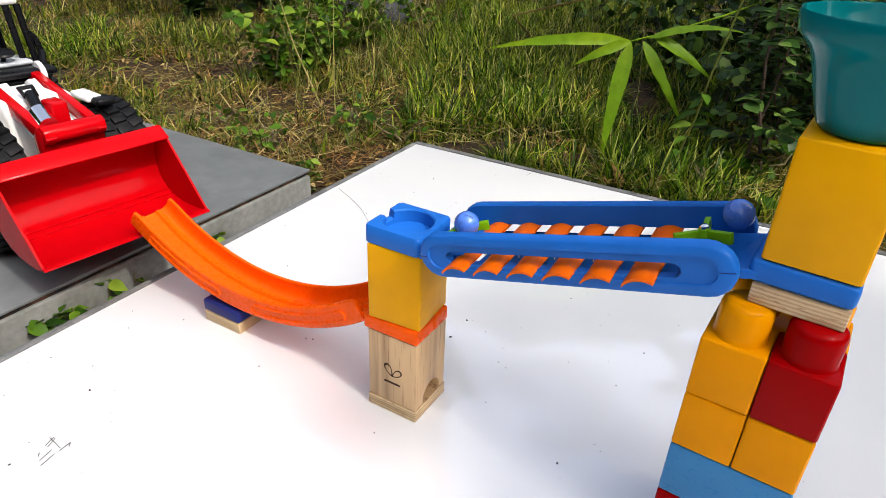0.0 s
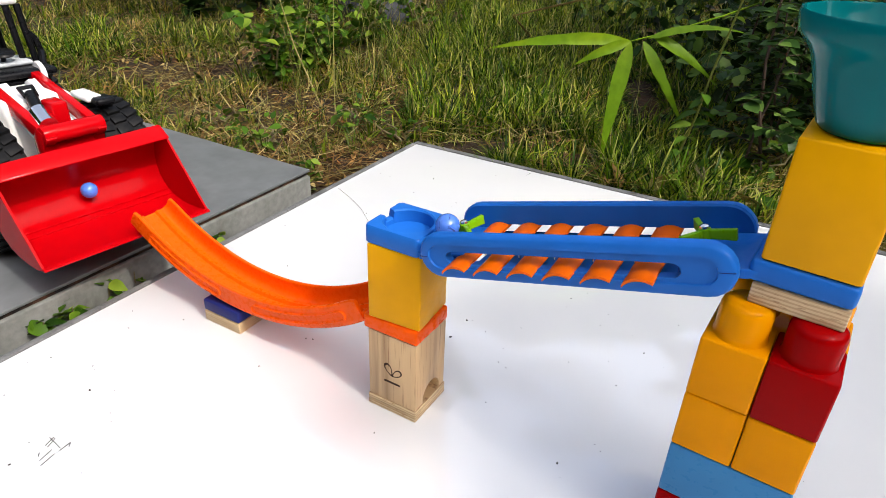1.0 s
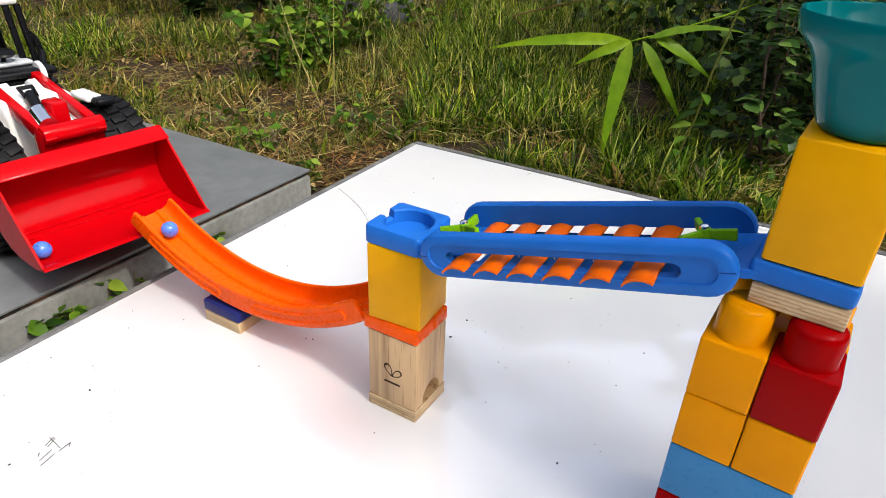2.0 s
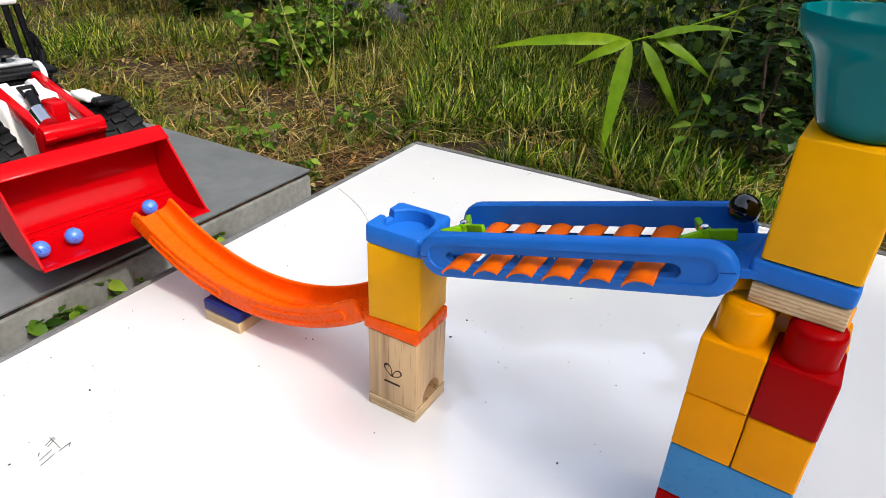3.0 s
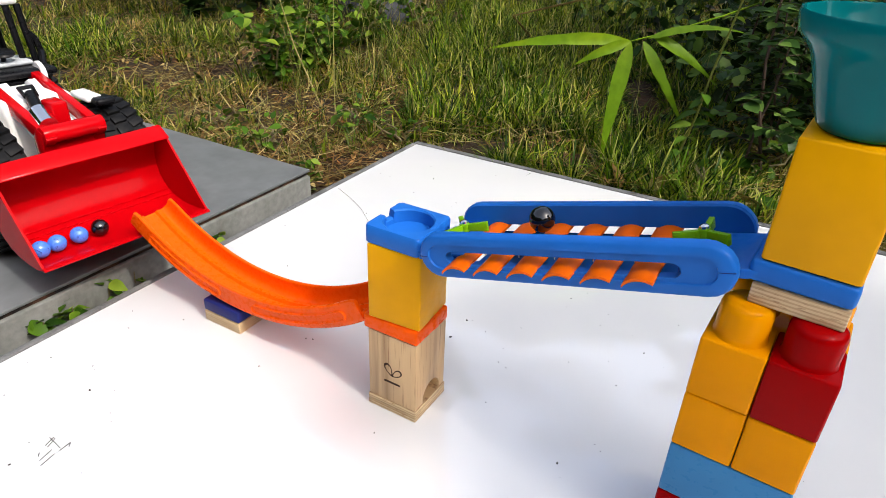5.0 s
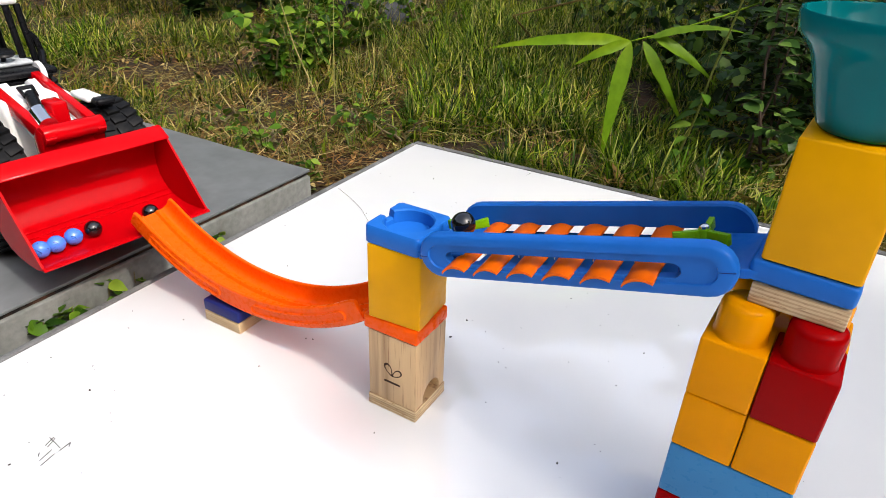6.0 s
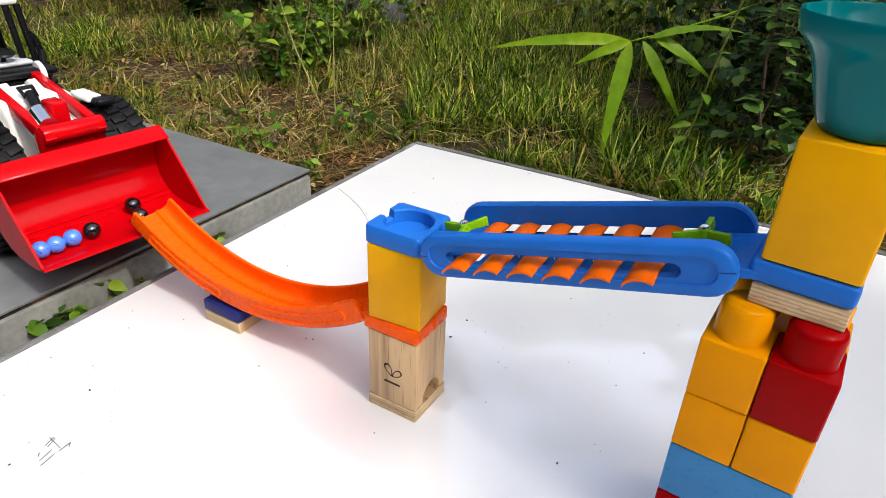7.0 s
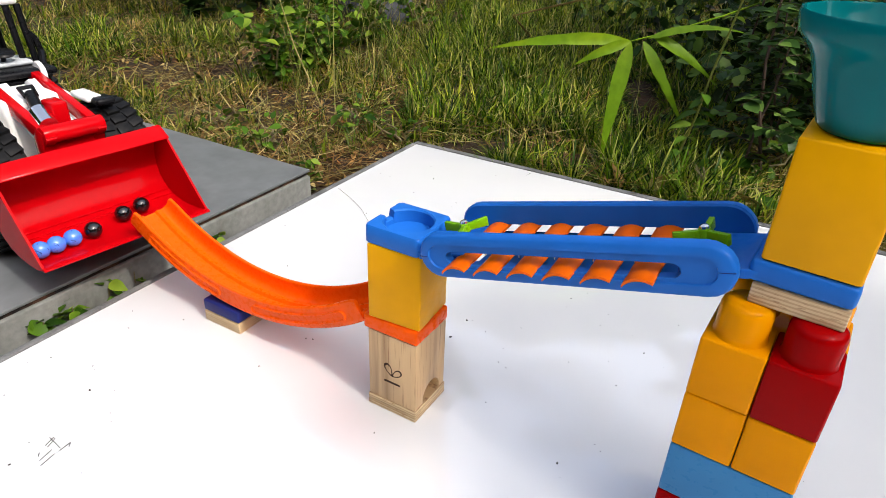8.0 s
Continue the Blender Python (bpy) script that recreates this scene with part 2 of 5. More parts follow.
def build_table():
    bx = Matrix.Translation((0.0119, 0.5905, 0)) @ pose(0, 0, 0, 0, 0, -32.63)
    t = thing("table_top", bx, "glossy white laminate board with grey edge strip, scuffed and dusty", "board", kind="structure")
    part("sheet", rbox(0.0030, 1.5, -1.5, -0.006, -0.022, 0.0, 0.0008), TABLE, t)
    part("edge_strip", rbox(-0.002, 1.5, -0.0055, 0.004, -0.024, 0.0012, 0.0008), RIM, t, "thin grey edge strip")
    part("edge_strip", rbox(-0.004, 0.0026, -1.5, -0.006, -0.024, 0.0012, 0.0008), RIM, t, "thin grey edge strip")
    # legs of blocks below, out of sight, carry the board
    part("support", rbox(0.2, 1.3, -1.3, -0.2, GROUND_Z - 0.02, -0.0225, 0.002), RIM, t)


def build_slab():
    m = Matrix.Translation((-0.1360, 0.434, 0)) @ pose(0, 0, 0, 0, 0, 57.0)
    t = thing("concrete_slab", m, "grey painted slab with chipped pale edges and a rusty seam", "slab", kind="structure")
    part("top_sheet", rbox(-1.5, 0.0, 0.0, 0.75, SLAB_Z - 0.0035, SLAB_Z, 0.0008), SLAB, t)
    part("seam", rbox(-1.5, -0.003, 0.0035, 0.75, SLAB_Z - 0.0085, SLAB_Z - 0.0036, 0), RUST, t, "dark rusty seam")
    part("edge", rbox(-1.5, -0.0005, -0.001, 0.75, GROUND_Z - 0.02, SLAB_Z - 0.0086, 0.002), SLAB_EDGE, t, "chipped whitish edge")


def build_ground():
    bm = bmesh.new()
    nx, ny = 110, 110
    def warp(k):
        return math.copysign(abs(k) ** 2.6, k)
    grid = []
    for j in range(ny + 1):
        row = []
        for i in range(nx + 1):
            x = 0.2 + 60.0 * warp(2 * i / nx - 1)
            y = 1.0 + 60.0 * warp(2 * j / ny - 1)
            z = GROUND_Z
            if abs(x) < 4 and abs(y) < 5:
                z += 0.035 * noise.noise((x * 2.3, y * 2.3, 0.4)) * min(1.0, max(0.0, y - 0.35)) + 0.006 * noise.noise((x * 11, y * 11, 2))
                z = min(z, GROUND_Z + 0.004) if y < 0.55 else z
            row.append(bm.verts.new((x, y, z)))
        grid.append(row)
    for j in range(ny):
        for i in range(nx):
            bm.faces.new((grid[j][i], grid[j][i + 1], grid[j + 1][i + 1], grid[j + 1][i]))
    g = part("ground", bm, SOIL)
    tagged(g, "brown bare soil with patches of litter", "ground", kind="structure")


build_table()
build_slab()
build_ground()


# ---- the marble run ----
ZB, ZH, ZO, ZY, ZS = 0.0104, 0.0716, 0.0839, 0.1437, 0.1572   # levels of the first tower
SL = 0.0435                                                    # side of a plate
BX, BY, BZ = 0.1937, -0.133, 0.2079                            # second tower: place, and level of its tall block


def on(x, y, z, yaw):
    return pose(x, y, z, 0, 0, yaw)


def build_wood_block():
    t = thing("wooden_block", on(0, 0, 0, YAW_A), "pale hardwood run block with arched tunnel, on white board", "toy block")
    bm = bmesh.new()
    h, r = S / 2, 0.0115
    arch = [(-h, ZB), (-r, ZB)]
    arch += [(-r * math.cos(math.pi * i / 14), ZB + 0.003 + r * math.sin(math.pi * i / 14)) for i in range(15)]
    arch += [(r, ZB), (h, ZB), (h, ZH), (-h, ZH)]
    # the tunnel runs along the face's normal, off the middle of the block
    shift = 0.002
    pts = [(x + (shift if abs(x) < h - 1e-6 else 0), z) for x, z in arch]
    prism(bm, pts, -h, h, pose(0, 0, 0, 0, 0, 90))
    part("body", bm, WOOD, t, bev=0.0009)
    b = SL / 2
    part("base_plate", rbox(-b, b, -b, b, 0.0, 0.0052, 0.0009), PLY, t, "plywood base layer")
    part("base_plate", rbox(-b, b, -b, b, 0.0055, ZB - 0.0002, 0.0009), PLY, t, "plywood base layer")
    bm = bmesh.new()
    def petal(cx, cz, rx, rz, tilt, w):
        n = 30
        ring = []
        for k in (1.0, 1.0 - w):
            row = []
            for i in range(n):
                a = 2 * math.pi * i / n
                pinch = 0.55 + 0.45 * math.sin(a)
                x0, z0 = rx * k * math.cos(a) * (0.35 + 0.65 * pinch), rz * k * math.sin(a)
                row.append(bm.verts.new((cx + x0 * math.cos(tilt) - z0 * math.sin(tilt), -h - 0.00015, cz + x0 * math.sin(tilt) + z0 * math.cos(tilt))))
            ring.append(row)
        for i in range(n):
            j = (i + 1) % n
            bm.faces.new((ring[0][i], ring[0][j], ring[1][j], ring[1][i]))
    petal(-0.0026, 0.0408, 0.0042, 0.0060, radians(28), 0.30)
    petal(0.0044, 0.0392, 0.0038, 0.0056, radians(-48), 0.30)
    part("printed_mark", bm, INK, t, "small dark printed emblem", smooth=False)
    part("printed_bar", rbox(-0.0068, 0.0075, -h - 0.0002, -h + 0.0003, 0.0284, 0.0302, 0), INK, t, "dark printed bar", smooth=False)


def build_tall_block(x, y, z, yaw, label):
    t = part("yellow_block", rbox(-S / 2, S / 2, -S / 2, S / 2, 0, ZY - ZO, 0.0014, 3), YELLOW)
    t.matrix_world = on(x, y, z, yaw)
    tagged(t, label, "toy block", "yellow run blocks")


# The slide: a sagging channel in the vertical plane of the run.
SLIDE_YAW, SLIDE_R, SLIDE_S0, SLIDE_Z0, SLIDE_Y = -35.0, 0.242, -0.170, 0.0255, 0.002


def slide_at(s, up=0.0):
    """Point over the slide's underside, in the run's own plane."""
    a = math.asin((s - SLIDE_S0) / SLIDE_R)
    return SLIDE_S0 + (SLIDE_R - up) * math.sin(a), SLIDE_Z0 + SLIDE_R - (SLIDE_R - up) * math.cos(a)


def build_slide():
    t = thing("marble_slide", on(0, 0, 0, SLIDE_YAW), "curved orange plastic slide channel sloping into a red bucket", "toy slide")
    bm = bmesh.new()
    w, hh, th = 0.0205, 0.0195, 0.0034
    sec = [(-w + 0.002, 0.0), (w - 0.002, 0.0), (w - 0.0006, 0.0012), (w, 0.004), (w, hh - 0.001), (w - 0.001, hh), (w - th + 0.0008, hh), (w - th, hh - 0.001)]
    for i in range(0, 25):
        a = i / 24.0
        y = (w - th) * (1 - 2 * a)
        k = abs(1 - 2 * a)
        z = 0.0024 + 0.0052 * max(0.0, (k - 0.72) / 0.28) ** 2 + (0.0018 if k > 0.57 else 0.0) + (0.0026 if 0.40 < k < 0.57 else 0.0)
        sec.append((y * 0.999, z))
    sec += [(-w + th, hh - 0.001), (-w + th - 0.0008, hh), (-w + 0.001, hh), (-w, hh - 0.001), (-w, 0.004), (-w + 0.0006, 0.0012)]
    loops = []
    for i in range(61):
        a0, a1 = math.asin((-0.308 - SLIDE_S0) / SLIDE_R), math.asin((-0.026 - SLIDE_S0) / SLIDE_R)
        a = a0 + (a1 - a0) * i / 60
        lower = 1.0 if i > 1 and i < 59 else (0.97 if i in (1, 59) else 0.90)
        loops.append([(SLIDE_S0 + (SLIDE_R - up * (lower if up > 0.012 else 1)) * math.sin(a), SLIDE_Y + y, SLIDE_Z0 + SLIDE_R - (SLIDE_R - up * (lower if up > 0.012 else 1)) * math.cos(a)) for y, up in sec])
    loft(bm, loops)
    part("channel", bm, ORANGE, t)
    # raised outlines on the outer sides
    for side in (-1, 1):
        for s0, s1 in ((-0.150, -0.040), (-0.285, -0.190)):
            # a raised bead round a long slot shape
            bm = bmesh.new()
            y = SLIDE_Y + side * 0.0203
            def bead(grow, dy):
                lp = []
                pts = [(u, v + 0.0092) for u, v in stadium(s0 - grow, s1 + grow, 0.0046 + grow)]
                for (ua, va), (ub, vb) in zip(pts, pts[1:] + pts[:1]):
                    steps = 26 if abs(ub - ua) > 0.05 else 1
                    for q in range(steps):
                        ss, up = slide_at(ua + (ub - ua) * q / steps, va + (vb - va) * q / steps)
                        lp.append((ss, y + side * dy, up))
                return lp
            loft(bm, [bead(0.0, -0.0002), bead(0.0, 0.0011), bead(-0.0003, 0.0014), bead(-0.0012, 0.0014), bead(-0.0015, 0.0011), bead(-0.0015, -0.0002)], cap0=False, cap1=False)
            part("side_bead", bm, ORANGE, t)
    m = on(0, 0, 0, YAW_A - SLIDE_YAW)
    b = SL / 2
    plate = part("end_plate", rbox(-b - 0.003, b, -b, b, ZH + 0.0002, ZO - 0.0002, 0.002, 3), ORANGE, t, "flat orange connecting plate")
    plate.matrix_local = m
    part("catch", rbox(b - 0.0035, b + 0.0006, 0.002, 0.008, ZH + 0.0015, ZO - 0.0005, 0.0006), ORANGE, plate)
    knuckle = bmesh.new()
    rod(knuckle, (-b - 0.0055, -0.016, ZH + 0.005), (-b - 0.0055, 0.016, ZH + 0.005), 0.0042)
    part("knuckle", knuckle, ORANGE, plate)


def build_spacer():
    t = thing("spacer_block", on(-0.1560, 0.1104, 0, YAW_A), "small dark blue and plywood spacer under the slide", "toy block")
    b = SL / 2
    part("plywood_base", rbox(-b, b, -b, b, 0, 0.011, 0.0008), PLY, t)
    part("top_plate", rbox(-b, b, -b, b, 0.0112, 0.0228, 0.0016), NAVY, t, "dark blue lacquered plate")


# The rattle track between the towers, tilted down towards the first one.
TRACK_C, TRACK_TILT = (0.117, 0.1767), 15.6
TRACK = pose(0, 0, 0, 0, 0, YAW_RUN) @ Matrix.Translation((TRACK_C[0], 0, TRACK_C[1])) @ pose(0, 0, 0, 0, -TRACK_TILT, 0)
SPIN_LOW, SPIN_HIGH = (-0.0755, 0.0026), (0.0715, 0.0026)
SPIN_V = 0.0040
DECK = -0.0015
FAR = 0.0058                    # the far wall stands a little wider


def track_wall(side, t):
    bm = bmesh.new()
    y_out, y_in = (-0.0285, -0.0205) if side < 0 else (0.0285 + FAR, 0.0205 + FAR)
    o, rec, sl = stadium(-0.0925, 0.0925, 0.0145), stadium(-0.0850, 0.0835, 0.0072), stadium(-0.0735, 0.0665, 0.0052)
    if side > 0:
        sl = [(u, v * 0.85 - 0.0040) for u, v in sl]
    else:
        sl = [(u, v * 0.80 - 0.0009) for u, v in sl]
    e = 0.0022
    small = stadium(-0.0925 + e, 0.0925 - e, 0.0145 - e)
    loops = [[(u, y_in, v) for u, v in sl], [(u, y_out - side * 0.0012, v) for u, v in sl], [(u, y_out - side * 0.0012, v) for u, v in rec],
             [(u, y_out, v) for u, v in stadium(-0.0855, 0.0840, 0.0077)], [(u, y_out, v) for u, v in small],
             [(u, y_out - side * e * 0.35, v) for u, v in stadium(-0.0925 + e * 0.35, 0.0925 - e * 0.35, 0.0145 - e * 0.35)],
             [(u, y_out - side * e, v) for u, v in o], [(u, y_in + side * 0.0012, v) for u, v in o],
             [(u, y_in, v) for u, v in stadium(-0.0925 + 0.0012, 0.0925 - 0.0012, 0.0133)], [(u, y_in, v) for u, v in sl]]
    loft(bm, loops, cap0=False, cap1=False)
    bmesh.ops.remove_doubles(bm, verts=bm.verts, dist=1e-6)
    w = part("side_wall", bm, BLUE, t)
    for u0, u1 in ((-0.0918, -0.0862), (0.0845, 0.0918)):
        lo, hi = sorted((y_out - side * 0.0004, y_out + side * 0.00012))
        part("mould_seam", box(bmesh.new(), u0, u1, lo, hi, -0.0002, 0.0002), NAVY, w, smooth=False)


def build_track():
    t = thing("rattle_track", TRACK, "blue plastic track with orange rattle slats and green spinners", "toy track")
    track_wall(-1, t)
    track_wall(1, t)
    part("end_deck", rbox(-0.100, -0.0640, -0.0204, 0.0204 + FAR, DECK - 0.005, DECK, 0.0008), BLUE, t)
    part("end_deck", rbox(0.0630, 0.1120, -0.0204, 0.0204 + FAR, DECK - 0.005, DECK, 0.0008), BLUE, t)
    part("tray", rbox(-0.0640, 0.0630, -0.0204, 0.0204 + FAR, -0.0138, -0.0118, 0.0005), BLUE, t)
    # arched slats, their ends showing in the slots
    for k in range(6):
        u = -0.0630 + 0.0222 * k
        bm = bmesh.new()
        n = 12
        top, low = [], []
        for i in range(n + 1):
            a = i / n
            x = -0.0098 + 0.0162 * a
            z = -0.0052 + 0.0052 * math.sin(math.pi * (0.02 + 0.84 * a)) ** 0.6
            top.append((x, z))
            low.append((x, z - 0.0015))
        prism(bm, [(u + x, z) for x, z in top] + [(u + x, z) for x, z in reversed(low)], -0.0352, 0.0375)
        for v in bm.verts:
            v.co.z += 0.075 * v.co.y
        part("slat", bm, SLAT_ORANGE, t)
    # added white bent bars standing for the bright board seen through the slot's gaps
    for k in range(5):
        u = -0.0500 + 0.0226 * k
        sliver = bmesh.new()
        rod(sliver, (u - 0.0052, -0.0198, 0.0030), (u + 0.0016, -0.0198, 0.0030), 0.00032, seg=6)
        rod(sliver, (u + 0.0016, -0.0198, 0.0032), (u + 0.0006, -0.0198, -0.0016), 0.00032, seg=6)
        part("gap_sliver", sliver, WHITE, t, "thin white bent sliver standing for the board seen through gaps")
    inv = TRACK.inverted()
    # cup plate on the first tower
    bm = bmesh.new()
    b, cr = SL / 2, 0.0035
    out = []
    for cx, cy, a0 in ((b - cr, b - cr, 0), (-b + cr, b - cr, 90), (-b + cr, -b + cr, 180), (b - cr, -b + cr, 270)):
        for i in range(7):
            a = radians(a0 + 15 * i)
            out.append((cx + cr * math.cos(a), cy + cr * math.sin(a)))
    dense = []
    for (xa, ya), (xb, yb) in zip(out, out[1:] + out[:1]):
        steps = max(1, int(math.hypot(xb - xa, yb - ya) / 0.0012))
        dense += [(xa + (xb - xa) * i / steps, ya + (yb - ya) * i / steps) for i in range(steps)]
    def top_z(x, y):
        return ZS - 0.0052 if (x < -0.012 and -0.0035 < y < 0.0085) else ZS
    cup = 0.0172
    def ring(k, r, dz, fixed=None):
        lp = []
        for x, y in dense:
            d = math.hypot(x, y)
            z = fixed if fixed is not None else top_z(x, y) + dz
            lp.append((x * (r / d if r else k), y * (r / d if r else k), z))
        return lp
    loft(bm, [ring(0.97, 0, 0, ZY + 0.0002), ring(1.0, 0, 0, ZY + 0.0012), ring(1.0, 0, -0.0012), ring(0.967, 0, 0.0), ring(0, cup + 0.0012, 0), ring(0, cup, -0.0010),
              ring(0, cup * 0.97, 0, ZY + 0.0042), ring(0, cup * 0.55, 0, ZY + 0.0026), ring(0, 0.0009, 0, ZY + 0.0024)])
    p = part("cup_plate", bm, BLUE, t, "blue plate with a round cup")
    p.matrix_local = inv @ on(0, 0, 0, YAW_A)
    p = part("end_plate", rbox(-b - 0.003, b, -b, b, BZ - 0.0124, BZ - 0.0003, 0.0030, 4), BLUE, t, "blue connecting plate")
    p.matrix_local = inv @ on(BX, BY, 0, YAW_B)
    spinners = []
    for (u, y), a in ((SPIN_LOW, 200), (SPIN_HIGH, 0)):
        hub = part("spinner", lathe([(0, DECK - SPIN_V), (0.0022, DECK - SPIN_V), (0.0024, -0.0002), (0.0033, 0.0004), (0.0033, 0.0058), (0.0029, 0.0063), (0, 0.0063)], 24), LIME, t, "lime green three-armed spinner")
        hub.matrix_local = pose(u, y, SPIN_V, 0, 0, a)
        for k in range(3):
            bm = rbox(0.0015, 0.0160, -0.0016, 0.0016, 0.0008, 0.0056, 0.0005, 2)
            for v in bm.verts:
                if v.co.x > 0.012:
                    v.co.z += (v.co.x - 0.012) * 0.25 * (1 if v.co.z > 0.003 else -0.6)
            arm = part("arm", bm, LIME, hub)
            arm.matrix_local = pose(0, 0, 0, 0, 0, 120 * k)
        part("pin", lathe([(0, 0.0085), (0.0016, 0.0083), (0.0024, 0.0076), (0.0025, 0.0064), (0, 0.0060)], 20), CHROME, hub, "bright metal pin head")
        spinners.append(hub)
    return t, spinners


# ---- the brick tower, with the ply board, block and bowl on it ----
BRICK_U, BRICK_H, BRICK_YAW = 0.0316, 0.0364, -36.7
BRICK_FOOT = 0.0182           # the lowest brick is taller than the rest
BRICK_M = on(0.1706, -0.1570, BRICK_FOOT, BRICK_YAW)


def build_brick(cols, rows, level, u0, v0, mat, label, studs=True):
    """A hollow-looking toy brick with one stud a unit; u across, v into depth."""
    g = 0.00025
    t = thing("toy_brick", BRICK_M @ Matrix.Translation((u0 * BRICK_U, v0 * BRICK_U, level * BRICK_H)), label, "toy brick", "stacked toy bricks")
    part("body", rbox(g, cols * BRICK_U - g, g, rows * BRICK_U - g, 0.0001 if level else -BRICK_FOOT, BRICK_H - 0.0001, 0.0016, 3), mat, t)
    if studs:
        r = 0.0128
        for i in range(cols):
            for j in range(rows):
                s = part("stud", lathe([(r + 0.0010, BRICK_H - 0.0006), (r + 0.0003, BRICK_H + 0.0008), (r, BRICK_H + 0.003), (r, BRICK_H + 0.0155), (r - 0.0008, BRICK_H + 0.0180), (r - 0.0026, BRICK_H + 0.0195), (r - 0.0050, BRICK_H + 0.0202), (0, BRICK_H + 0.0202)], 48), mat, t)
                s.location = ((i + 0.5) * BRICK_U, (j + 0.5) * BRICK_U, 0)


def build_brick_tower():
    build_brick(2, 2, 0, -1, 0, BRICK_RED, "red plastic toy brick at the foot of the stack", False)
    build_brick(2, 2, 1, -1, 0, BRICK_BLUE, "sky blue plastic toy brick in the stack", False)
    build_brick(1, 1, 2, -1, 0, BRICK_YELLOW, "yellow plastic toy brick on a blue brick", False)
    build_brick(1, 1, 2, 0, 0, BRICK_YELLOW, "yellow plastic toy brick under a red brick", False)
    build_brick(2, 1, 2, -1, 1, BRICK_YELLOW, "long yellow plastic toy brick behind the others", False)
    build_brick(1, 1, 3, -1, 0, BRICK_YELLOW, "yellow plastic toy brick with round stud on top")
    build_brick(1, 1, 3, 0, 0, BRICK_RED, "glossy red plastic toy brick with round stud on top")
    build_brick(2, 1, 3, -1, 1, BRICK_YELLOW, "long yellow plastic toy brick with two round studs")


def build_ply_board():
    b = SL / 2
    z0 = BRICK_FOOT + 4 * BRICK_H + 0.0203
    t = part("plywood_plate", rbox(-b + 0.0006, b - 0.0006, -b + 0.0006, b - 0.0006, z0, BZ - 0.0126, 0.0008), PLY)
    t.matrix_world = on(BX, BY, 0, YAW_B)
    tagged(t, "pale layered plywood plate resting on brick studs", "plate")


def build_bowl():
    z0 = BZ + (ZY - ZO)
    prof = [(0, 0.0004), (0.0168, 0.0004), (0.0182, 0.0010), (0.0196, 0.0030), (0.0222, 0.010), (0.0255, 0.020), (0.0280, 0.0275), (0.0302, 0.0325), (0.0335, 0.0365), (0.0358, 0.0388), (0.0368, 0.0408), (0.0376, 0.0440), (0.0379, 0.0478), (0.0375, 0.0487),
            (0.0366, 0.0486), (0.0360, 0.0472), (0.0348, 0.0415), (0.0310, 0.0365), (0.0280, 0.0310), (0.0238, 0.020), (0.0180, 0.006), (0, 0.0035)]
    t = part("teal_bowl", lathe(prof, 72), TEAL)
    t.matrix_world = on(BX + 0.002, BY + 0.002, z0, 0)
    tagged(t, "glossy teal plastic cup with flared rim on a yellow block", "cup")
    return t


build_wood_block()
build_slide()
build_tall_block(0, 0, ZO, -29.0, "yellow lacquered wooden run block on an orange plate")
build_spacer()
track, (spinner_low, spinner_high) = build_track()
build_brick_tower()
build_ply_board()
build_tall_block(BX, BY, BZ, YAW_B, "yellow lacquered wooden run block under a teal cup")
bowl = build_bowl()


# ---- the toy loader ----
LOADER = Matrix.Translation((-0.26105, 0.15780, SLAB_Z)) @ pose(0, 0, 0, 0, 0, 49.53)


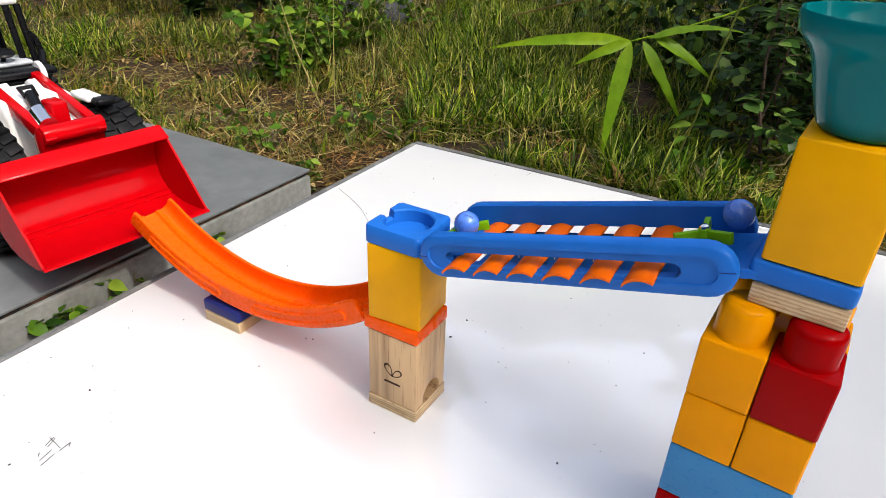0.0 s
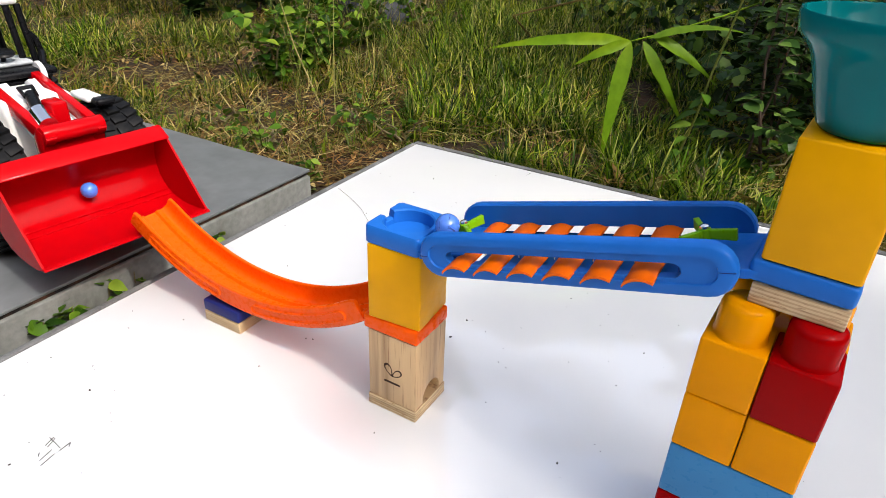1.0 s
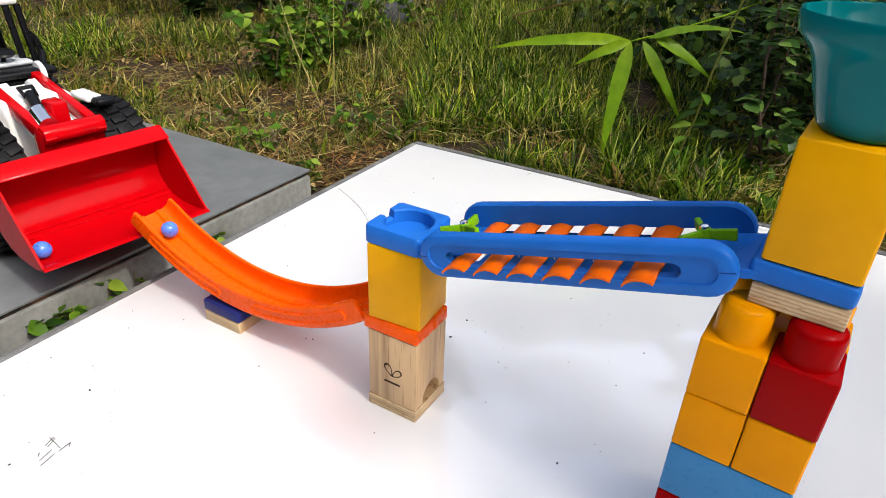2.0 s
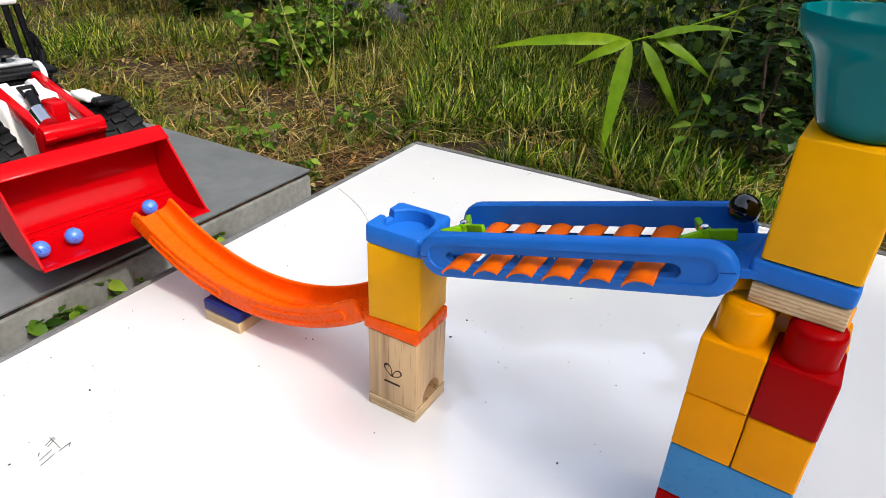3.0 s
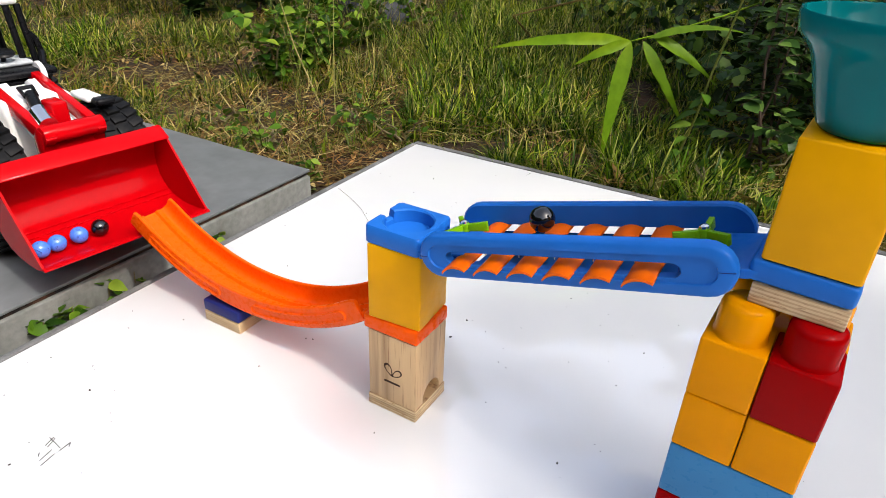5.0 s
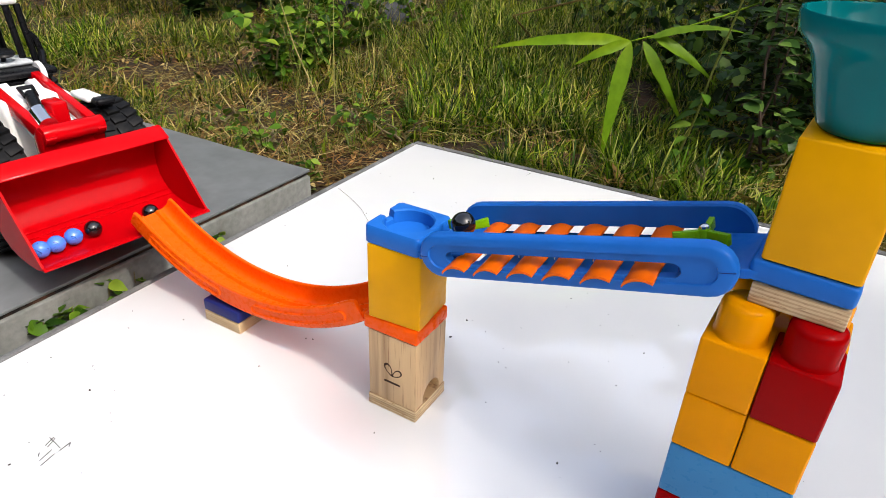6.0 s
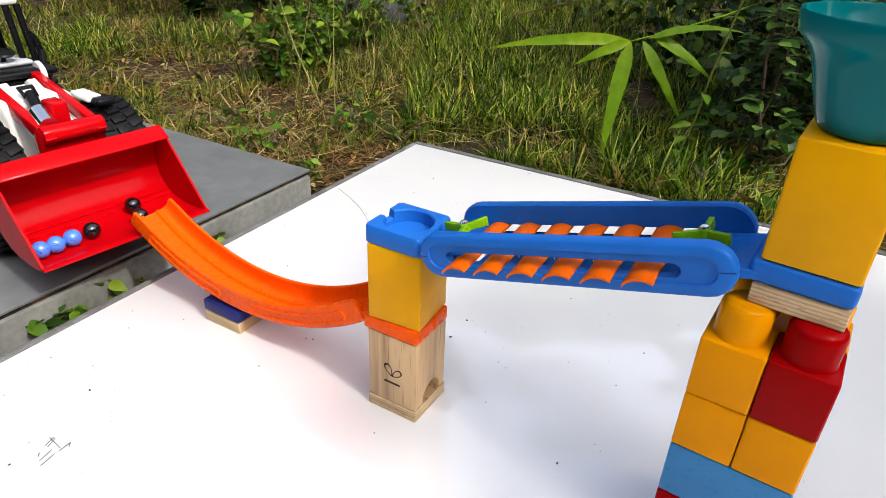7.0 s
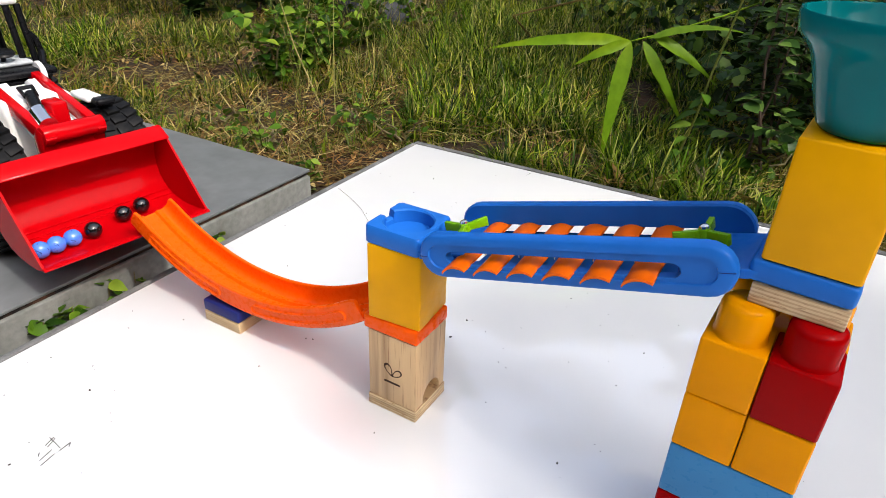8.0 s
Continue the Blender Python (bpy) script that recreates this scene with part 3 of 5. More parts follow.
def build_loader():
    t = thing("toy_loader", LOADER, "red and white toy loader, bucket lowered, on grey slab", "toy loader")
    hw = 0.0815
    # bucket: y runs back from the lip, z up from the slab
    inner = [(0.0, 0.0425), (0.012, 0.0400), (0.030, 0.0385), (0.048, 0.0395), (0.062, 0.0430), (0.073, 0.0500), (0.0805, 0.0600), (0.0840, 0.0720), (0.0835, 0.0840), (0.0800, 0.0950), (0.0735, 0.1040), (0.0640, 0.1150)]
    def offset(pts, d):
        res = []
        for i, (y, z) in enumerate(pts):
            y0, z0 = pts[max(0, i - 1)]
            y1, z1 = pts[min(len(pts) - 1, i + 1)]
            k = math.hypot(y1 - y0, z1 - z0)
            res.append((y + (z1 - z0) / k * d, z - (y1 - y0) / k * d))
        return res
    outer = offset(inner, 0.0024)
    bucket = bmesh.new()
    loft(bucket, [[(x, y, z) for y, z in inner + outer[::-1]] for x in (-hw + 0.002, hw - 0.002)])
    bk = part("bucket", bucket, RED, t, "glossy red bucket")
    for sx in (-1, 1):
        bm = bmesh.new()
        prof = [(-0.001, 0.0405)] + offset(inner, 0.0032)[1:-1] + [(0.0650, 0.1165), (0.0600, 0.1120)]
        a, b2 = (hw - 0.0022, hw) if sx > 0 else (-hw, -hw + 0.0022)
        loft(bm, [[(x, y, z) for y, z in prof] for x in (a, b2)])
        part("side_plate", bm, RED, bk)
    band = bmesh.new()
    prism(band, [(0.0668, 0.1175), (0.0520, 0.1082), (0.0510, 0.1062), (0.0535, 0.1062), (0.0560, 0.1078), (0.0668, 0.1150)], -hw, hw, pose(0, 0, 0, 0, 0, 90) @ Matrix.Scale(-1, 4, (0, 1, 0)))
    part("top_band", band, RED, bk, "folded upper rim of the bucket", bev=0.0006)
    lip = bmesh.new()
    box(lip, -hw, hw, -0.004, 0.004, 0.0400, 0.0424)
    part("cutting_edge", lip, RED, bk, bev=0.0006)
    for k in range(8):
        x = -hw + 0.012 + k * 0.0199
        part("rivet", lathe([(0.0012, 0.0), (0.0010, 0.0005), (0, 0.0008)], 8), RED, bk).location = (x, 0.004, 0.0418)
    for k in range(2):
        part("crease", rbox(-hw + 0.003, hw - 0.003, 0.0600 + 0.006 * k, 0.0612 + 0.006 * k, 0.0420 + 0.0035 * k, 0.0440 + 0.0035 * k, 0.0005), RED, bk)
    # lifting arms, cross tube, levers
    for sx in (-1, 1):
        x = 0.003 + sx * 0.0235
        bm = bmesh.new()
        prism(bm, [(0.078, 0.118), (0.205, 0.148), (0.215, 0.156), (0.205, 0.160), (0.078, 0.132), (0.070, 0.126)], -0.0045, 0.0045, Matrix.Translation((x, 0, 0)) @ pose(0, 0, 0, 0, 0, 90) @ Matrix.Scale(-1, 4, (0, 1, 0)))
        part("lift_arm", bm, RED, t, bev=0.0012)
        bm = bmesh.new()
        prism(bm, [(0.0895, 0.085), (0.099, 0.085), (0.099, 0.122), (0.088, 0.134), (0.076, 0.130), (0.083, 0.110)], -0.0055, 0.0055, Matrix.Translation((x, 0, 0)) @ pose(0, 0, 0, 0, 0, 90) @ Matrix.Scale(-1, 4, (0, 1, 0)))
        part("arm_bracket", bm, RED, t, bev=0.001)
        bm = bmesh.new()
        prism(bm, [(0.10, 0.100), (0.194, 0.130), (0.194, 0.150), (0.184, 0.1545), (0.105, 0.122)], -0.004, 0.004, Matrix.Translation((0.003 + sx * 0.0135, 0, 0)) @ pose(0, 0, 0, 0, 0, 90) @ Matrix.Scale(-1, 4, (0, 1, 0)))
        part("frame_plate", bm, WHITE, t, "white side plate", bev=0.001)
        bm = bmesh.new()
        rod(bm, (0.003 + sx * 0.036, 0.0905, 0.078), (0.003 + sx * 0.036, 0.165, 0.13), 0.0032)
        part("side_ram", bm, CHROME, t, "bright metal ram")
    bm = bmesh.new()
    rod(bm, (-0.0255, 0.080, 0.128), (0.0315, 0.080, 0.128), 0.0085, seg=20)
    part("cross_tube", bm, RED, t, bev=0.0012)
    part("cross_tube", rbox(-0.022, 0.028, 0.082, 0.094, 0.106, 0.119, 0.002), RED, t)
    for x in (-0.018, 0.018):
        part("hinge_lug", rbox(x - 0.004, x + 0.004, 0.084, 0.096, 0.094, 0.112, 0.0015), RED, t)
    part("tilt_lever", rbox(-0.0035, 0.0115, 0.098, 0.122, 0.122, 0.150, 0.0025), RED, t)
    bm = bmesh.new()
    rod(bm, (-0.0135, 0.088, 0.133), (-0.0105, 0.112, 0.1405), 0.0088, seg=24)
    part("ram_sleeve", bm, CHROME, t, "silver ram sleeve")
    bm = bmesh.new()
    rod(bm, (-0.0107, 0.110, 0.1400), (-0.0030, 0.142, 0.1500), 0.0056, seg=16)
    for k in (-1, 1):
        rod(bm, (-0.0040 + 0.0052 * k, 0.138, 0.1495), (-0.0012 + 0.0062 * k, 0.156, 0.1545), 0.0019, seg=8)
    rod(bm, (-0.0080, 0.156, 0.1540), (0.0056, 0.156, 0.1540), 0.0020, seg=8)
    part("ram", bm, BLACK, t, "black ram")
    part("hood", rbox(-0.030, 0.036, 0.142, 0.204, 0.060, 0.1465, 0.005), WHITE, t, "white hood")
    part("chassis", rbox(-0.030, 0.036, 0.110, 0.330, 0.035, 0.080, 0.004), BLACK, t, "black chassis")
    # cab
    part("cab_base", rbox(-0.040, 0.046, 0.205, 0.310, 0.070, 0.152, 0.006), BLACK, t, "black cab base")
    part("dash_frame", rbox(-0.043, 0.050, 0.196, 0.262, 0.1523, 0.1600, 0.0035), BLACK, t, "black dashboard frame")
    part("dashboard", rbox(-0.028, 0.036, 0.219, 0.256, 0.1602, 0.1650, 0.0022), GREY, t, "pale grey dashboard")
    for pts in (((0.0288, 0.235, 0.2195), (0.0332, 0.235, 0.156)), ((0.0397, 0.235, 0.2195), (0.0419, 0.235, 0.1917), (0.0494, 0.235, 0.1830), (0.0520, 0.235, 0.1695), (0.0430, 0.214, 0.158)), ((0.0419, 0.235, 0.1917), (0.0453, 0.235, 0.158)), ((-0.0228, 0.235, 0.2195), (-0.0272, 0.235, 0.156)), ((-0.0337, 0.235, 0.2195), (-0.0359, 0.235, 0.1917), (-0.0434, 0.235, 0.183), (-0.0460, 0.235, 0.1695), (-0.0370, 0.214, 0.158)), ((0.040, 0.300, 0.150), (0.034, 0.300, 0.2195)), ((-0.034, 0.300, 0.150), (-0.028, 0.300, 0.2195))):
        bm = bmesh.new()
        for a, b2 in zip(pts, pts[1:]):
            rod(bm, a, b2, 0.0036, seg=8)
        part("cab_pillar", bm, BLACK, t)
    part("cab_roof", rbox(-0.035, 0.0405, 0.229, 0.310, 0.2196, 0.231, 0.004), WHITE, t, "white cab roof")
    bm = lathe([(0, -0.001), (0.0085, -0.001), (0.0100, -0.0015), (0.0112, 0), (0.0100, 0.0015), (0.0085, 0.0008), (0, 0.001)], 28)
    sw = part("steering_wheel", bm, BLACK, t)
    sw.matrix_local = pose(0.0115, 0.225, 0.1745, 12, 0, 0)
    bm = bmesh.new()
    rod(bm, (0.0115, 0.234, 0.160), (0.0115, 0.225, 0.1740), 0.0025, seg=8)
    part("steering_column", bm, BLACK, t)
    # mudguards with lamps over the wheels
    for sx in (-1, 1):
        x = 0.003 + sx * 0.053
        lo, hi = sorted((x - sx * 0.013, x + sx * 0.004))
        part("mudguard", rbox(lo, hi, 0.130, 0.168, 0.1335, 0.1405, 0.0030), WHITE, t, "white mudguard")
        lo, hi = sorted((x - sx * 0.009, x + sx * 0.0115))
        part("headlight", rbox(lo, hi, 0.117, 0.1395, 0.1318, 0.1392, 0.0034), BLACK, t, "dark lamp block")
        disc = part("arm_pivot", lathe([(0, -0.0025), (0.0115, -0.0025), (0.0130, -0.0012), (0.0130, 0.0012), (0.0115, 0.0025), (0.004, 0.0025), (0.004, 0.0034), (0, 0.0034)], 32), WHITE, t, "round white pivot plate")
        disc.matrix_local = pose(0.003 + sx * 0.0310, 0.204, 0.1535, 0, 90 * sx, 0)
    for k, (sx, y) in enumerate(((-1, 0.150), (1, 0.150), (-1, 0.330), (1, 0.330))):
        x = 0.003 + sx * 0.060
        r, w = 0.0630, 0.0260
        tyre = lathe([(0.030, -w), (0.046, -w), (0.055, -w * 0.94), (r - 0.003, -w * 0.75), (r - 0.0015, 0), (r - 0.003, w * 0.75), (0.055, w * 0.94), (0.046, w), (0.030, w)], 56)
        wheel = thing("wheel", Matrix(), "black rubber tyre on a white rim", "wheel")
        del wheel["category"]
        wheel.parent = t
        wheel.matrix_local = Matrix.Translation((x, y, 0.0662)) @ pose(0, 0, 0, 0, 90, 0)
        tyre_ob = part("tyre", tyre, RUBBER, wheel)
        lugs = bmesh.new()
        for i in range(30):
            for col in (-1, 0, 1):
                a = 2 * math.pi * (i + (0.5 if col else 0)) / 30
                m = pose(0, 0, 0, 0, 0, math.degrees(a)) @ Matrix.Translation((r - (0.0020 if col else 0.0006), 0, col * w * 0.60)) @ pose(0, 0, 0, col * 12 + 6, col * 4, 0)
                box(lugs, -0.0040, 0.0018, -0.0042, 0.0042, -w * 0.27, w * 0.27, m)
        part("tread", lugs, RUBBER, wheel, bev=0.0006)
        part("rim", lathe([(0, w * 0.5), (0.012, w * 0.55), (0.026, w * 0.4), (0.031, w * 0.9), (0.031, -w * 0.9), (0.026, -w * 0.4), (0.012, -w * 0.55), (0, -w * 0.5)], 32), WHITE, wheel)


build_loader()


# ---- what grows and lies around ----
TABLE_T, TABLE_A = Vector((0.0119, 0.5905)), radians(-32.63)
TD1 = Vector((math.cos(TABLE_A), math.sin(TABLE_A)))
TD2 = Vector((math.sin(TABLE_A), -math.cos(TABLE_A)))
SLAB_T, SLAB_A = Vector((-0.1360, 0.434)), radians(57.0)
SD1 = Vector((-math.cos(SLAB_A), -math.sin(SLAB_A)))
SD2 = Vector((-math.sin(SLAB_A), math.cos(SLAB_A)))


def free_ground(x, y, gap=0.016):
    """True where neither the board nor the slab covers the soil."""
    p = Vector((x, y)) - TABLE_T
    if p.dot(TD1) > -gap and p.dot(TD2) > -gap:
        return False
    p = Vector((x, y)) - SLAB_T
    return not (p.dot(SD1) > -gap and -gap < p.dot(SD2) < 0.75 + gap)


def clearance(x, y):
    """How far a place on the soil lies from the board and the slab."""
    p, q = Vector((x, y)) - TABLE_T, Vector((x, y)) - SLAB_T
    a = max(-p.dot(TD1), -p.dot(TD2))
    b = max(-q.dot(SD1), -q.dot(SD2), q.dot(SD2) - 0.75)
    return max(0.0, min(a, b))


def ground_z(x, y):
    z = GROUND_Z
    z += 0.035 * noise.noise((x * 2.3, y * 2.3, 0.4)) * min(1.0, max(0.0, y - 0.35)) + 0.006 * noise.noise((x * 11, y * 11, 2))
    return min(z, GROUND_Z + 0.004) if y < 0.55 else z


def greenness(x, y):
    """1 in the lush grass, 0 on the bare, littered soil."""
    g = 0.55 + 0.75 * noise.noise((x * 1.7 + 3.0, y * 1.7, 0.0)) + 0.25 * noise.noise((x * 6, y * 6, 5.0))
    g -= 1.1 * max(0.0, min(1.0, (x - 0.40 - 0.34 * (y - 0.4)) / 0.16))
    g += 0.60 if x > -0.02 + 0.10 * (y - 0.6) else -0.34
    near = (Vector((x, y)) - Vector((-0.15, 0.60))).length
    return g - 0.9 * max(0.0, 1 - near / 0.28)


def blades_mesh(name, mat, count, seed, chooser, segs=4):
    """Curved tapering blades in one mesh; chooser gives (x, y, z, length, width, lean, droop) or None."""
    rnd = random.Random(seed)
    verts, faces = [], []
    made = 0
    tries = 0
    while made < count and tries < count * 6:
        tries += 1
        spec = chooser(rnd)
        if spec is None:
            continue
        x, y, z, length, width, lean, droop = spec
        az = rnd.uniform(0, 2 * math.pi)
        dx, dy = math.cos(az), math.sin(az)
        sx, sy = -dy, dx
        turn = rnd.uniform(-0.6, 0.6)
        base = len(verts)
        px, pz, ang = 0.0, 0.0, lean
        for i in range(segs + 1):
            k = i / segs
            w = width * (1 - k) ** 0.7 * (0.7 + 0.6 * k) * 0.5
            c, s = math.cos(turn * k), math.sin(turn * k)
            wx, wy = sx * c + dx * s, sy * c + dy * s
            cx, cy, cz = x + dx * px, y + dy * px, z + pz
            if i < segs:
                verts.append((cx - wx * w, cy - wy * w, cz))
                verts.append((cx + wx * w, cy + wy * w, cz + w * 0.3))
            else:
                verts.append((cx, cy, cz))
            px += length / segs * math.sin(ang)
            pz += length / segs * math.cos(ang)
            ang += droop / segs
        for i in range(segs - 1):
            a = base + 2 * i
            faces.append((a, a + 1, a + 3, a + 2))
        a = base + 2 * (segs - 1)
        faces.append((a, a + 1, a + 2))
        made += 1
    me = bpy.data.meshes.new(name)
    me.from_pydata(verts, [], faces)
    me.materials.append(mat)
    me.shade_smooth()
    return new(name, me)


def spot(rnd):
    """A place on the soil, denser towards the board."""
    y = 0.30 + 2.7 * rnd.random() ** 1.5
    half = 0.62 + 0.62 * y
    x = 0.10 + 0.05 * y + rnd.uniform(-half, half)
    if y < 0.46 and x < 0.05:
        return None                  # the narrow gap between slab and board
    return (x, y) if free_ground(x, y) else None


def tuft_mesh(name, mat, count, seed, chooser, segs=4):
    """Grass in tufts: blades spring from one foot, lean outwards and arch over."""
    rnd = random.Random(seed)
    verts, faces = [], []
    made = tries = 0
    while made < count and tries < count * 8:
        tries += 1
        spec = chooser(rnd)
        if spec is None:
            continue
        made += 1
        x, y, z, blades, length, width, spread, droop = spec
        sway = rnd.uniform(0, 2 * math.pi)
        for _ in range(blades):
            az = sway + rnd.gauss(0, 1.5)
            dx, dy = math.cos(az), math.sin(az)
            turn = rnd.uniform(-0.9, 0.9)
            lb, wb = length * rnd.uniform(0.4, 1.2), width * rnd.uniform(0.5, 1.3)
            ang, arch = rnd.uniform(0.02, spread), droop * rnd.uniform(0.2, 1.6)
            px, pz = rnd.uniform(0.0, 0.010), 0.0
            base = len(verts)
            for i in range(segs + 1):
                k = i / segs
                cx, cy, cz = x + dx * px, y + dy * px, z + pz
                if i < segs:
                    w = wb * (1 - k) ** 0.7 * (0.7 + 0.6 * k) * 0.5
                    c, s = math.cos(turn * k), math.sin(turn * k)
                    wx, wy = -dy * c + dx * s, dx * c + dy * s
                    verts.append((cx - wx * w, cy - wy * w, cz))
                    verts.append((cx + wx * w, cy + wy * w, cz + w * 0.4))
                else:
                    verts.append((cx, cy, cz))
                px += lb / segs * math.sin(ang)
                pz += lb / segs * math.cos(ang)
                ang = min(2.3, ang + arch / segs)
            for i in range(segs - 1):
                a = base + 2 * i
                faces.append((a, a + 1, a + 3, a + 2))
            a = base + 2 * (segs - 1)
            faces.append((a, a + 1, a + 2))
    me = bpy.data.meshes.new(name)
    me.from_pydata(verts, [], faces)
    me.materials.append(mat)
    me.shade_smooth()
    return new(name, me)


def lush_tuft(rnd):
    p = spot(rnd)
    if not p:
        return None
    g = greenness(*p)
    if rnd.random() > 1.25 * g - 0.22 or noise.noise((p[0] * 8, p[1] * 6, 3.3)) < -0.16:
        return None
    room = min(1.0, 0.60 + clearance(*p) / 0.12)
    length = rnd.uniform(0.030, 0.080) * (0.75 + 0.45 * min(1.0, g)) * room
    return (*p, ground_z(*p) - 0.003, rnd.randint(6, 13), length, rnd.uniform(0.0020, 0.0056), rnd.uniform(0.4, 1.3), rnd.uniform(0.3, 2.2))


def turf_tuft(rnd):
    p = spot(rnd)
    if not p or rnd.random() < 0.9 * greenness(*p):
        return None
    if ((p[0] + 0.16) / 0.20) ** 2 + ((p[1] - 0.70) / 0.24) ** 2 < 1.0 and rnd.random() < 0.80:
        return None                  # trodden, littered patch by the board's corner
    if noise.noise((p[0] * 4.5, p[1] * 4.0, 6.1)) + 0.35 * noise.noise((p[0] * 15, p[1] * 13, 2.1)) < -0.06 - 0.10 * min(1.5, p[1] - 0.5):
        return None
    return (*p, ground_z(*p) - 0.003, rnd.randint(4, 9), rnd.uniform(0.022, 0.060), rnd.uniform(0.0022, 0.0058), rnd.uniform(0.6, 1.3), rnd.uniform(0.3, 1.5))


def straw(rnd):
    p = spot(rnd)
    if not p:
        return None
    g = greenness(*p)
    if rnd.random() < 0.60 * g:
        return None
    return (*p, ground_z(*p) + rnd.uniform(0.001, 0.018) + 0.035 * max(0.0, min(1.0, g)) * rnd.random(), rnd.uniform(0.02, 0.09), rnd.uniform(0.0012, 0.0034), rnd.uniform(1.2, 1.65), rnd.uniform(-0.4, 0.4))


def outer_blade(rnd):
    """Coarser tufts over the rest of the clearing."""
    a, r = rnd.uniform(0, 2 * math.pi), 0.6 + 3.2 * rnd.random() ** 0.6
    x, y = 0.2 + r * math.cos(a), 0.9 + r * math.sin(a)
    if not free_ground(x, y, 0.03) or noise.noise((x * 1.5, y * 1.5, 7)) < -0.2:
        return None
    if 0.25 < y < 3.0 and abs(x - 0.1) < 0.62 + 0.62 * y:
        return None
    q = Vector((x, y)) - TABLE_T
    if q.dot(TD1) > 0 and q.dot(TD2) > 0 and q.dot(TD1) < 1.55 and q.dot(TD2) < 1.55:
        return None
    return (x, y, ground_z(x, y) - 0.003, rnd.uniform(0.05, 0.13), rnd.uniform(0.004, 0.009), rnd.uniform(0.1, 1.2), rnd.uniform(0.2, 2.0))


def tall_stalk(rnd):
    p = spot(rnd)
    if not p or p[1] < 0.8 or p[0] < -0.35:
        return None
    return (*p, ground_z(*p), rnd.uniform(0.10, 0.34), rnd.uniform(0.0010, 0.0022), rnd.uniform(0.05, 0.75), rnd.uniform(0.1, 1.0))


def litter(rnd):
    p = spot(rnd)
    if not p or greenness(*p) > 0.55:
        return None
    return (*p, ground_z(*p) + rnd.uniform(0.001, 0.012), rnd.uniform(0.008, 0.028), rnd.uniform(0.004, 0.011), rnd.uniform(1.1, 1.7), rnd.uniform(-0.9, 0.9))


def low_weed(rnd):
    p = spot(rnd)
    if not p or greenness(*p) > 0.75 or noise.noise((p[0] * 5, p[1] * 5, 9)) < 0.05:
        return None
    return (*p, ground_z(*p), rnd.uniform(0.018, 0.040), rnd.uniform(0.008, 0.016), rnd.uniform(0.6, 1.3), rnd.uniform(0.2, 0.9))


def build_grass():
    tagged(tuft_mesh("grass", GRASS, 9500, 3, lush_tuft, 5), "lush uneven green grass beside the board", "grass", kind="stuff")
    tagged(tuft_mesh("turf", TURF, 9500, 23, turf_tuft), "short yellow-green grass tufts on littered soil", "grass", kind="stuff")
    tagged(blades_mesh("meadow", GRASS, 26000, 13, outer_blade, 3), "rough green meadow grass round the clearing", "grass", kind="stuff")
    tagged(blades_mesh("straw_litter", DRY, 32000, 4, straw, 3), "dry straw and dead grass scattered on soil", "straw", kind="stuff")
    tagged(blades_mesh("tall_stalks", STALK, 1500, 5, tall_stalk, 5), "tall thin seeding grass stalks", "grass", kind="stuff")
    tagged(blades_mesh("leaf_litter", LITTER, 13000, 16, litter, 4), "brown curled leaf litter on bare soil", "litter", kind="stuff")
    tagged(blades_mesh("low_weeds", LEAF_MID, 2600, 6, low_weed, 4), "small broad-leaved weeds on bare soil", "weeds", kind="stuff")


def leaf_mesh(name, length, width, mat, fold=0.25, droop=0.3, tip=0.5):
    """One leaf with a folded midrib, its stalk at the origin, pointing along x."""
    n = 7
    verts, faces = [], []
    for i in range(n + 1):
        k = i / n
        w = width * 0.5 * math.sin(math.pi * min(1.0, k ** tip)) if 0 < i < n else 0.0004
        z = -droop * length * k * k
        x = length * k
        verts += [(x, -w, z + fold * w), (x, 0, z), (x, w, z + fold * w)]
    for i in range(n):
        a = 3 * i
        faces += [(a, a + 3, a + 4, a + 1), (a + 1, a + 4, a + 5, a + 2)]
    me = bpy.data.meshes.new(name)
    me.from_pydata(verts, [], faces)
    me.materials.append(mat)
    me.shade_smooth()
    return me


def stem_path(bm, pts, r0, r1, seg=7):
    """One unbroken tapering stem along a bent line."""
    pts = [Vector(p) for p in pts]
    n = len(pts) - 1
    loops = []
    side = None
    for i, p in enumerate(pts):
        d = (pts[min(n, i + 1)] - pts[max(0, i - 1)]).normalized()
        if side is None:
            side = d.orthogonal()
        side = (side - d * side.dot(d)).normalized()
        other = d.cross(side)
        r = r0 + (r1 - r0) * i / n
        loops.append([p + side * (r * math.cos(2 * math.pi * k / seg)) + other * (r * math.sin(2 * math.pi * k / seg)) for k in range(seg)])
    loft(bm, loops)


